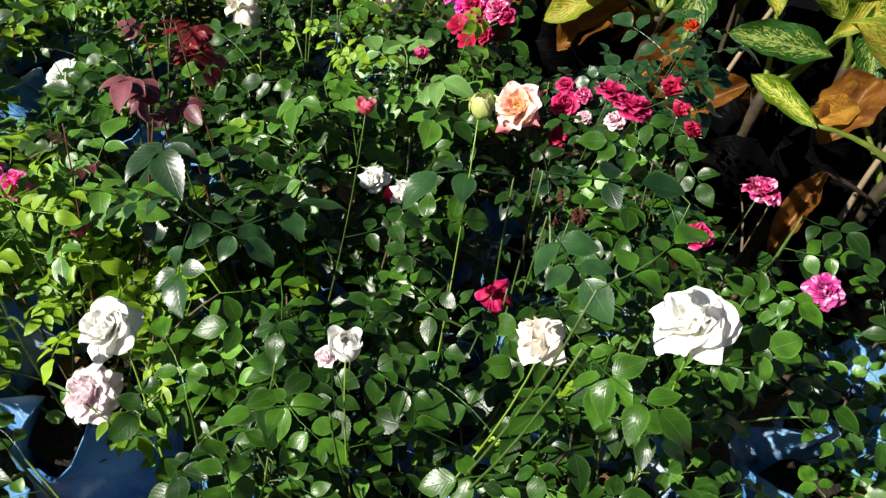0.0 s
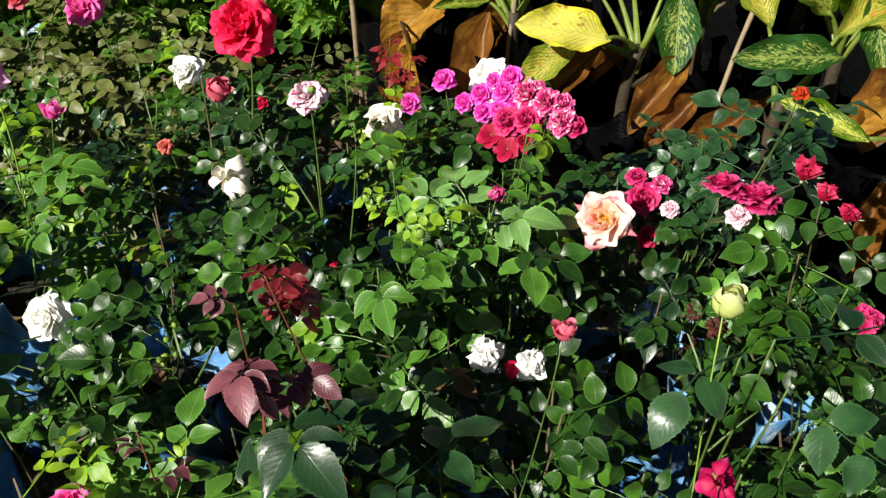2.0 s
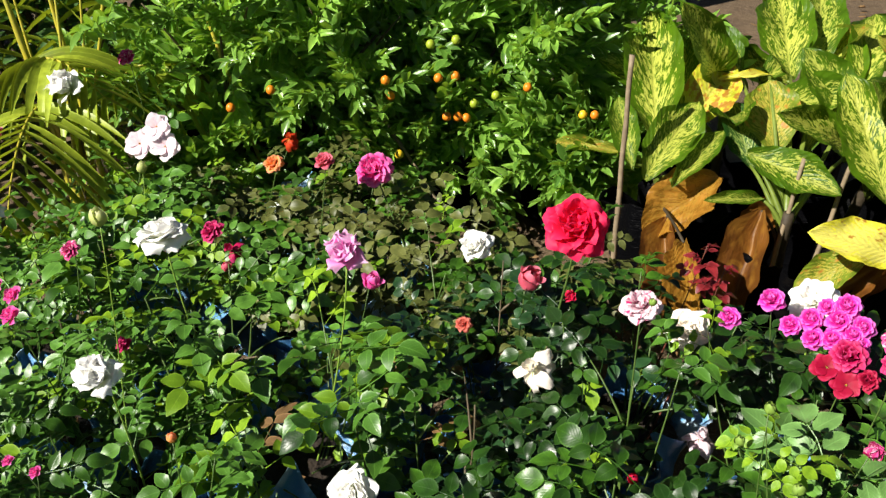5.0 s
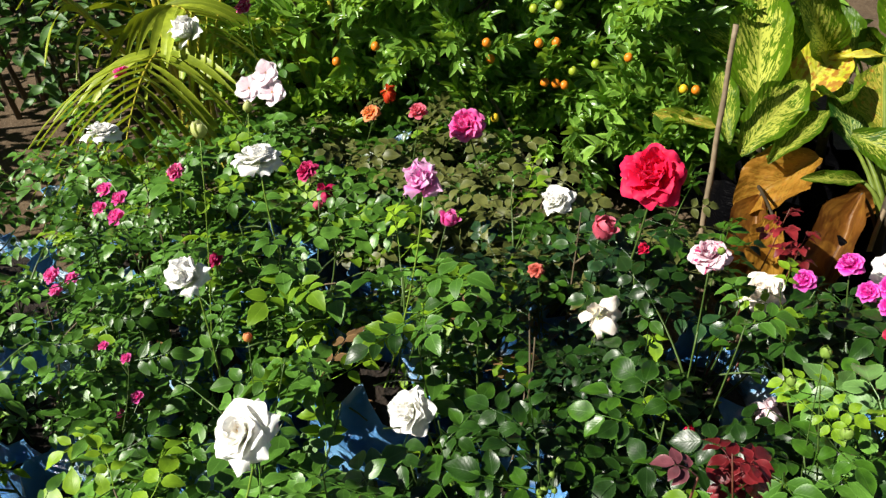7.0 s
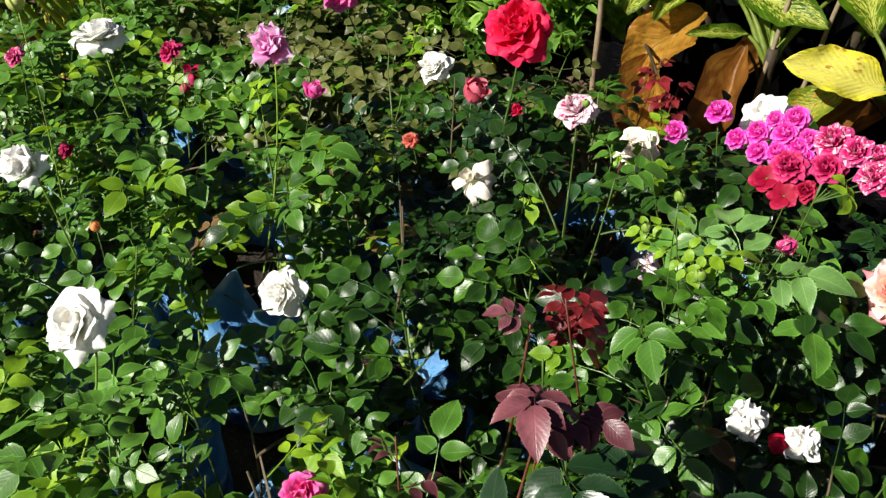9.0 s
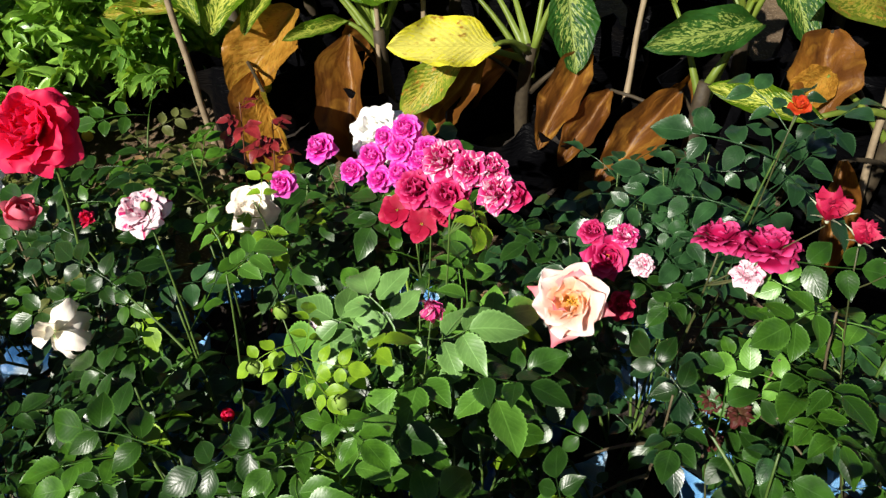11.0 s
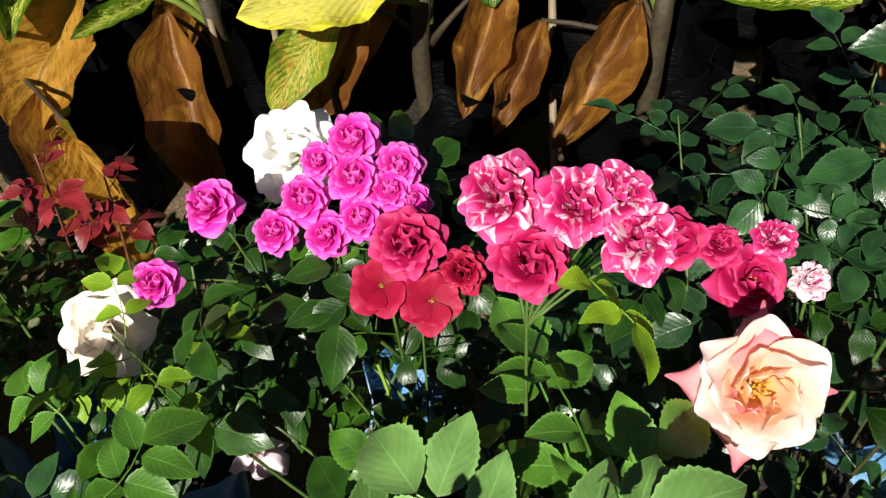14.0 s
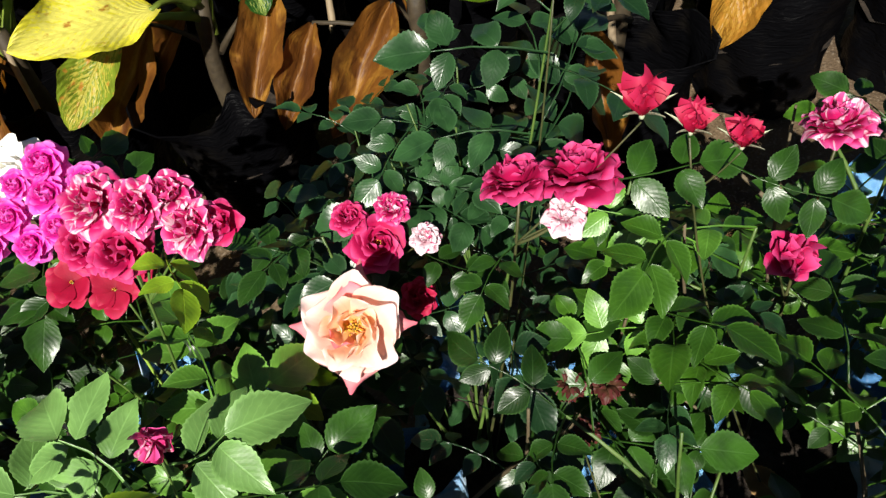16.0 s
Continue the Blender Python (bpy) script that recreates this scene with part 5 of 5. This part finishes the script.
# A width below nought marks a leaf that has dried to a light gold.
DEAD += ((0, (0.14, 1.92, 0.40), (0.10, 1.69, 0.33), -0.070),)
for number, (x, y) in enumerate(CANES):
    rng = random.Random(900 + number)
    root = thing("dumb_cane", x, y, 0, "variegated dumb cane with dead lower leaves in a black polythene bag", "dumb cane", "dumb canes beside the path")
    bag = part("grow_bag", DARK_BAGS[number % 3], root, pose(0, 0, 0, 0, 0, rng.uniform(0, 360)), "wrinkled black polythene bag")
    part("potting_soil", BAG_SOILS[number % 3], bag, pose(0, 0, 0.13) @ Matrix.Scale(1.2, 4), "dark potting soil")
    top = Vector((rng.uniform(-0.03, 0.03), rng.uniform(-0.03, 0.03), 0.40))
    pts = bow((0, 0, 0.11), top, 0, (rng.uniform(-0.02, 0.02), rng.uniform(-0.02, 0.02), 0), 6)
    part("cane", Geo().tube(pts, [0.016, 0.0155, 0.0145, 0.0155, 0.014, 0.015, 0.012], 8).mesh("cane", SHADED_STALK), root)
    jobs = [(b, t, w, k) for n, b, t, w, k in KNOWN if n == number]
    turn = rng.uniform(0, 6.283)
    for q in range(0 if number < 2 else 2 if number < 7 else 6):
        a = turn + 2.4 * q
        e = rng.uniform(0.55, 1.2)
        if number < 7:
            a, e = math.atan2(0.6, 0.8) + rng.uniform(-0.9, 0.9), rng.uniform(0.75, 1.2)
        d = Vector((math.cos(a) * math.cos(e), math.sin(a) * math.cos(e), math.sin(e)))
        b = Vector((x, y, 0)) + top + d * rng.uniform(0.08, 0.16)
        jobs.append((b, b + (d + Vector((0.3 * math.cos(a), 0.3 * math.sin(a), -0.1))).normalized() * (rng.uniform(0.17, 0.24) if 2 < number < 7 else rng.uniform(0.22, 0.30)), rng.uniform(0.08, 0.10) if 2 < number < 7 else rng.uniform(0.10, 0.13), rng.choice(("variegated", "variegated", "light", "browning"))))
    for b, t, w, k in jobs:
        b, t = Vector(b) - Vector((x, y, 0)), Vector(t) - Vector((x, y, 0))
        way = (t - b).normalized()
        face = Vector((0.0, 0.0, 1.0)) - Vector((x, y, 0)).normalized() * 0.7 + Vector((-0.3, -0.3, 0))
        if k == "yellow":
            face = SUN_TO
        stalk = bow(top - Vector((0, 0, rng.uniform(0.0, 0.08))), b + way * 0.01, 0.03, n=5)
        part("petiole", Geo().tube(stalk, [0.009, 0.0075, 0.006, 0.005, 0.0045, 0.004], 6).mesh("petiole", PETIOLE), root)
        blade(root, b, t, w, k, face, rng, label={"yellow": "yellowing leaf", "browning": "leaf going brown", "dying": "dying orange and yellow leaf"}.get(k, ""))
    for n, b, t, w in DEAD:
        if n == number:
            b, t = Vector(b) - Vector((x, y, 0)), Vector(t) - Vector((x, y, 0))
            part("petiole", Geo().tube(bow(top - Vector((0, 0, 0.10)), b, 0.02, n=4), [0.007, 0.005, 0.004, 0.0035, 0.0035], 5).mesh("petiole", SHADED_STALK), root)
            kind = "golden" if w < 0 else "dead"
            blade(root, b, t, abs(w) * 1.2, kind, (-0.6, -0.6, 0.6), rng, "dead_leaf", "hanging dead golden leaf" if w < 0 else "hanging dead brown leaf")

# Bamboo sticks between them.
for foot, tip, r in (((0.055, 2.10, 0), (0.06, 2.20, 0.72), 0.0075), ((0.34, 1.92, 0), (0.44, 2.06, 0.52), 0.006),
                     ((0.62, 1.55, 0.0), (0.95, 1.83, 0.60), 0.0065), ((0.44, 1.95, 0.0), (0.57, 2.06, 0.72), 0.006), ((0.88, 1.20, 0), (0.98, 1.30, 0.55), 0.007)):
    a, b = Vector(foot), Vector(tip)
    pts, rad = [], []
    for q in range(25):
        pts.append(a.lerp(b, q / 24) - a + Vector((0.0008 * math.sin(q * 1.1), 0.0008 * math.cos(q * 0.8), 0)))
        rad.append(r * (1.12 if q % 6 == 0 else 1.0) * (1 - 0.2 * q / 24))
    ob = new("bamboo_stick", Geo().tube(pts, rad, 8).mesh("bamboo_stick", BAMBOO))
    ob.location = a
    tagged(ob, "thin dry bamboo stick standing in the soil", "stick", "bamboo sticks")


# ---- citrus ----
def spray_geo(rng, count, length, width):
    g = Geo()
    tw = [Vector((0.006 * math.sin(2 * t), 0.20 * t, 0.02 * t * t)) for t in (0, 0.25, 0.5, 0.75, 1)]
    g.tube(tw, [0.0018, 0.0016, 0.0014, 0.0012, 0.0009], 4)
    for k in range(count):
        t = 0.15 + 0.85 * k / (count - 1)
        at = Vector((0.006 * math.sin(2 * t), 0.20 * t, 0.02 * t * t))
        a = k * 2.4 + rng.uniform(-0.4, 0.4)
        d = Vector((math.cos(a), 0.55 + 0.8 * t + rng.uniform(-0.3, 0.4), 0.9 * math.sin(a) + 0.2))
        ln, cup, arch = length * rng.uniform(0.65, 1.15), rng.uniform(0.2, 0.9), rng.uniform(-0.05, 0.35)
        m = frame_of(at, d, (rng.uniform(-0.9, 0.9), rng.uniform(-0.9, 0.5), 1))
        g.grid(lambda u, v: ((2 * u - 1) * width * (ln / length) / 2 * (math.sin(math.pi * v ** 0.85) ** 0.8 if 0 < v < 1 else 0), ln * v, cup * abs(2 * u - 1) * width * 0.5 * math.sin(math.pi * v) - arch * ln * v * v), 2, 5, m)
    return g


def fork_geo(rng):
    """Two leafy twigs that part from one point."""
    g = spray_geo(rng, 26, 0.058, 0.0205)
    h = spray_geo(rng, 26, 0.058, 0.0205)
    turn = Matrix.Rotation(radians(rng.uniform(35, 60)), 4, (rng.uniform(-1, 1), 0.0, rng.uniform(-1, 1)))
    o = len(g.v)
    g.v += [turn @ p for p in h.v]
    g.f += [tuple(o + i for i in face) for face in h.f]
    g.uv += h.uv
    return g


rng = random.Random(41)
SPRAYS = [fork_geo(rng).mesh("leaf_spray", LEAF["citrus"]) for _ in range(6)]


def fruit_mesh(name, material):
    g = Geo()
    prof = [(0.0, 0.006), (0.0006, 0.0), (0.004, -0.001), (0.010, 0.002), (0.0150, 0.009), (0.0162, 0.016), (0.0148, 0.0235), (0.010, 0.0295), (0.004, 0.0315), (0.0, 0.031)]
    g.grid(lambda u, v: (prof[round(v * 9)][0] * math.cos(6.28319 * u), prof[round(v * 9)][0] * math.sin(6.28319 * u), -prof[round(v * 9)][1]), 14, 9)
    return g.mesh(name, material)


FRUITS = {"orange": fruit_mesh("fruit", FRUIT_ORANGE), "yellow": fruit_mesh("fruit", FRUIT_YELLOW), "green": fruit_mesh("fruit", FRUIT_GREEN)}
FRUIT_AT = (
    ((-0.791, 2.500, 0.536), "orange"), ((-0.900, 2.500, 0.490), "orange"), ((-0.493, 2.500, 0.554), "orange"), ((-0.464, 2.500, 0.339), "yellow"), ((-0.374, 2.500, 0.647), "green"), ((-0.309, 2.500, 0.657), "green"),
    ((-0.310, 2.500, 0.560), "orange"), ((-0.355, 2.500, 0.556), "orange"), ((-0.333, 2.500, 0.447), "orange"), ((-0.303, 2.500, 0.445), "orange"), ((-0.280, 2.500, 0.441), "orange"), ((-0.260, 2.500, 0.482), "green"),
    ((-0.202, 2.500, 0.503), "green"), ((-0.118, 2.500, 0.523), "orange"), ((0.037, 2.500, 0.440), "yellow"), ((0.070, 2.500, 0.438), "orange"), ((-0.481, 2.500, 0.510), "orange"), ((-0.172, 2.300, 0.209), "yellow"), ((0.20, 2.16, 0.27), "green"),
)
FRUIT_NEAR = [(Vector(place), colour) for place, colour in FRUIT_AT]
CITRUS = ((-0.98, 2.80), (-0.64, 2.84), (-0.28, 2.82), (0.04, 2.76), (-0.46, 3.25), (-0.90, 3.25), (-0.04, 3.20))
for number, (x, y) in enumerate(CITRUS):
    rng = random.Random(1200 + number)
    root = thing("citrus_bush", x, y, 0, "small-fruited citrus bush with glossy leaves and tiny orange fruit", "citrus bush", "citrus bushes behind the roses")
    bag = part("grow_bag", DARK_BAGS[number % 3], root, pose(0, 0, 0, 0, 0, 50 * number), "black polythene bag")
    part("potting_soil", BAG_SOILS[number % 3], bag, pose(0, 0, 0.2), "dark potting soil")
    tall = rng.uniform(0.80, 0.95)
    part("trunk", Geo().tube(bow((0, 0, 0.15), (0.02, -0.01, 0.45), 0, (0.02, 0, 0)), [0.014, 0.013, 0.012, 0.011, 0.010, 0.010, 0.009], 7).mesh("trunk", CANE_BROWN), root)
    ends = []
    for q in range(14):
        a, e = q * 2.4 + rng.uniform(-0.3, 0.3), rng.uniform(-1.15, 1.3)
        start = Vector((0.01, 0, rng.uniform(0.22, 0.45)))
        end = Vector((math.cos(a) * math.cos(e) * 0.27, math.sin(a) * math.cos(e) * 0.27, 0.47 + 0.38 * math.sin(e) + rng.uniform(-0.05, 0.05)))
        br = bow(start, end, 0.03, n=6)
        part("branch", Geo().tube(br, [0.006, 0.0055, 0.005, 0.0045, 0.004, 0.003, 0.002], 5).mesh("branch", CANE_BROWN), root)
        ends += [(br[k], a) for k in (3, 4, 5, 6, 6)]
    for q in range(118 if number < 4 else 25):
        at, a = ends[q % len(ends)]
        a += rng.uniform(-1.3, 1.3)
        at = at + Vector((rng.gauss(0, 0.04), rng.gauss(0, 0.04), rng.gauss(0, 0.05)))
        d = Vector((math.cos(a), math.sin(a), rng.uniform(-0.5, 0.9)))
        mid = root.location + at + d.normalized() * 0.085
        if any(abs(mid.x - f.x) < 0.055 and abs(mid.z - f.z - 0.5 * (f.y - mid.y)) < 0.055 and mid.y < f.y + 0.03 for f, _ in FRUIT_NEAR):
            continue
        part("leaf_spray", SPRAYS[rng.randrange(6)], root, frame_of(at, d, (rng.uniform(-0.4, 0.4), rng.uniform(-0.6, 0.2), 1)) @ Matrix.Scale(rng.uniform(0.8, 1.2), 4))
    if number == 1:
        part("branch", Geo().tube(bow((0.10, -0.20, 0.44), (0.30, -0.36, 0.16), 0.02, (0, 0, 0), 8), [0.006, 0.006, 0.0065, 0.006, 0.0055, 0.0055, 0.005, 0.005, 0.004], 6).mesh("branch", BAMBOO), root, None, "bare pale branch")
    for place, colour in FRUIT_AT:
        if min(range(len(CITRUS)), key=lambda c: (CITRUS[c][0] - place[0]) ** 2 + (CITRUS[c][1] - place[1]) ** 2) == number:
            part("fruit", FRUITS[colour], root, pose(place[0] - x, place[1] - y, place[2] + 0.016) @ Matrix.Scale(0.74, 4), colour + " fruit")


# ---- palm ----
def frond(pts, spread, rng, count=14):
    """A feathered frond: a rib along the bent line with narrow drooping leaflets on both sides."""
    line = bow(*pts[:2], pts[2], n=30)
    rib = Geo().tube(line, [0.006 - 0.00017 * q for q in range(31)], 6)
    made = []
    for q in range(count):
        t = 0.08 + 0.90 * q / (count - 1)
        k = t * 30
        at = line[int(k)].lerp(line[min(30, int(k) + 1)], k % 1)
        d = (line[min(30, int(k) + 1)] - line[max(0, int(k) - 1)]).normalized()
        flat = d.cross(Vector((0, 0, 1))).normalized()
        for s in (-1, 1):
            way = (flat * s * 0.95 + d * (0.5 + 0.7 * t) + Vector((0, 0, 0.18 - rng.uniform(0, 0.2)))).normalized()
            ln = spread * math.sin(math.pi * (0.22 + 0.66 * t)) * rng.uniform(0.9, 1.1)
            drop = rng.uniform(0.4, 0.8)
            m = frame_of(at, way, d.cross(way) * s + Vector((0, 0, 1)))
            down = m.to_3x3().inverted() @ Vector((0, 0, -1))
            g = Geo()
            g.grid(lambda u, v: Vector(((2 * u - 1) * 0.0130 * (math.sin(math.pi * (0.12 + 0.86 * v)) ** 0.7), ln * v, 0.004 * abs(2 * u - 1))) + down * drop * ln * v * v, 2, 7, m)
            made.append(g)
    return rib, made


rng = random.Random(71)
root = thing("areca_palm", -1.45, 2.75, 0, "young areca palm with yellow stems and arching feather fronds", "palm", "")
base = Vector((-1.45, 2.75, 0))
for start, end, lift, spread in (
    ((-1.37, 2.50, 0.52), (-1.33, 2.05, 0.41), 0.12, 0.34), ((-1.56, 2.75, 0.45), (-1.19, 2.45, 0.54), 0.22, 0.26), ((-1.47, 2.74, 0.20), (-1.62, 3.05, 1.15), 0.1, 0.34), ((-1.43, 2.78, 0.20), (-1.45, 3.10, 1.20), 0.1, 0.34),
    ((-1.40, 2.78, 0.20), (-1.30, 3.05, 1.25), 0.08, 0.30), ((-1.48, 2.70, 0.25), (-1.95, 2.40, 0.75), 0.35, 0.32), ((-1.40, 2.80, 0.25), (-1.02, 2.75, 0.42), 0.35, 0.26),
    ((-1.50, 2.80, 0.25), (-2.0, 3.0, 0.95), 0.3, 0.34),
):
    if (Vector(start) - base).xy.length > 0.12:
        part("petiole", Geo().tube(bow((0, 0, 0.22), Vector(start) - base, 0.06, n=8), [0.009, 0.0085, 0.008, 0.0075, 0.007, 0.007, 0.0065, 0.006, 0.006], 6).mesh("petiole", PALM_STEM), root)
    rib, leaves = frond((Vector(start) - base, Vector(end) - base, lift), spread, rng)
    f = part("frond", rib.mesh("rib", PALM_STEM), root, None, "yellow-green palm frond")
    for q in leaves:
        part("leaflet", q.mesh("leaflet", LEAF["palm"]), f)
for dx, dy, h in ((0.03, -0.03, 0.3), (-0.02, -0.01, 0.34), (0.02, 0.03, 0.36), (-0.04, 0.04, 0.3), (0.05, 0.03, 0.3)):
    part("stem", Geo().tube(bow((dx * 0.6, dy * 0.6, -0.01), (dx, dy, h), n=6), [0.017, 0.015, 0.0165, 0.014, 0.0155, 0.013, 0.010], 8).mesh("stem", PALM_STEM), root)

for foot, tip, r in (((-1.41, 2.67, 0.0), (-1.52, 2.77, 0.82), 0.013), ((-1.32, 2.65, 0.0), (-1.40, 2.77, 0.86), 0.009), ((-1.45, 2.68, 0.0), (-1.19, 2.77, 0.91), 0.007), ((-0.81, 2.63, 0.0), (-1.02, 2.77, 0.83), 0.008), ((-1.39, 2.53, 0.0), (-1.37, 2.77, 0.79), 0.006)):
    foot, tip = Vector(foot) - base, Vector(tip) - base
    part("stem", Geo().tube(bow(foot, tip, 0, n=12), [r * (1.0 - 0.04 * q + (0.12 if q % 3 == 0 else 0)) for q in range(13)], 7).mesh("stem", PALM_STEM), root)

# ---- distance ----
# A rough hedge closes the far side; leaves too many to count.
g, tw = Geo(), Geo()
rng = random.Random(81)
for clump in range(150):
    cx, cy = (rng.uniform(-4.2, 0.2), rng.uniform(3.7, 4.6)) if clump < 70 else (rng.uniform(-2.9, -1.2), rng.uniform(2.95, 3.7)) if clump >= 110 else ((rng.uniform(-4.0, -2.0), rng.uniform(1.4, 3.8)) if clump < 95 else (rng.uniform(0.5, 4.6), rng.uniform(6.0, 7.0)))
    high = rng.uniform(0.15, 1.1) if clump < 95 or clump >= 110 else rng.uniform(0.2, 0.9)
    tw.tube(bow((cx, cy, -0.02), (cx + rng.uniform(-0.15, 0.15), cy + rng.uniform(-0.15, 0.15), high), n=4), [0.012, 0.01, 0.008, 0.006, 0.004], 5)
    for q in range(42):
        p = Vector((cx + rng.gauss(0, 0.16), cy + rng.gauss(0, 0.16), max(0.05, high * (0.75 + 0.3 * rng.random()) + rng.gauss(0, 0.12))))
        a = rng.uniform(0, 6.283)
        ln, wd = rng.uniform(0.06, 0.11), rng.uniform(0.03, 0.05)
        m = frame_of(p, (math.cos(a), math.sin(a), rng.uniform(-0.6, 0.5)), (rng.uniform(-0.6, 0.6), rng.uniform(-0.8, 0.3), 1))
        g.grid(lambda u, v: ((2 * u - 1) * wd / 2 * (math.sin(math.pi * v ** 0.85) if 0 < v < 1 else 0), ln * v, 0.3 * abs(2 * u - 1) * wd - 0.2 * ln * v * v), 2, 4, m)
hedge = tagged(new("hedge", g.mesh("hedge_leaves", LEAF["hedge"])), "rough dark green hedge behind the nursery beds", "hedge", kind="stuff")
part("twigs", tw.mesh("hedge_twigs", CANE_BROWN), hedge)

# Grey posts behind the citrus.
for x, y, w, h in ((0.36, 4.55, 0.12, 1.1), (0.66, 4.75, 0.10, 1.0), (1.0, 4.9, 0.09, 1.2)):
    g = Geo()
    g.grid(lambda u, v: ((w + 0.006 * noise.noise(Vector((u * 9, v * 12, x * 7)))) * 0.5 * math.copysign(min(1, abs(math.cos(6.28319 * u)) * 1.35), math.cos(6.28319 * u)), w * 0.5 * math.copysign(min(1, abs(math.sin(6.28319 * u)) * 1.35), math.sin(6.28319 * u)), (h + 0.02) * v - 0.02), 24, 14)
    g.grid(lambda u, v: (w * 0.48 * v * math.cos(6.28319 * u), w * 0.48 * v * math.sin(6.28319 * u), h), 16, 2)
    ob = new("fence_post", g.mesh("fence_post", CONCRETE))
    ob.location = (x, y, 0)
    tagged(ob, "weathered grey fence post in bare soil", "post", "grey posts")
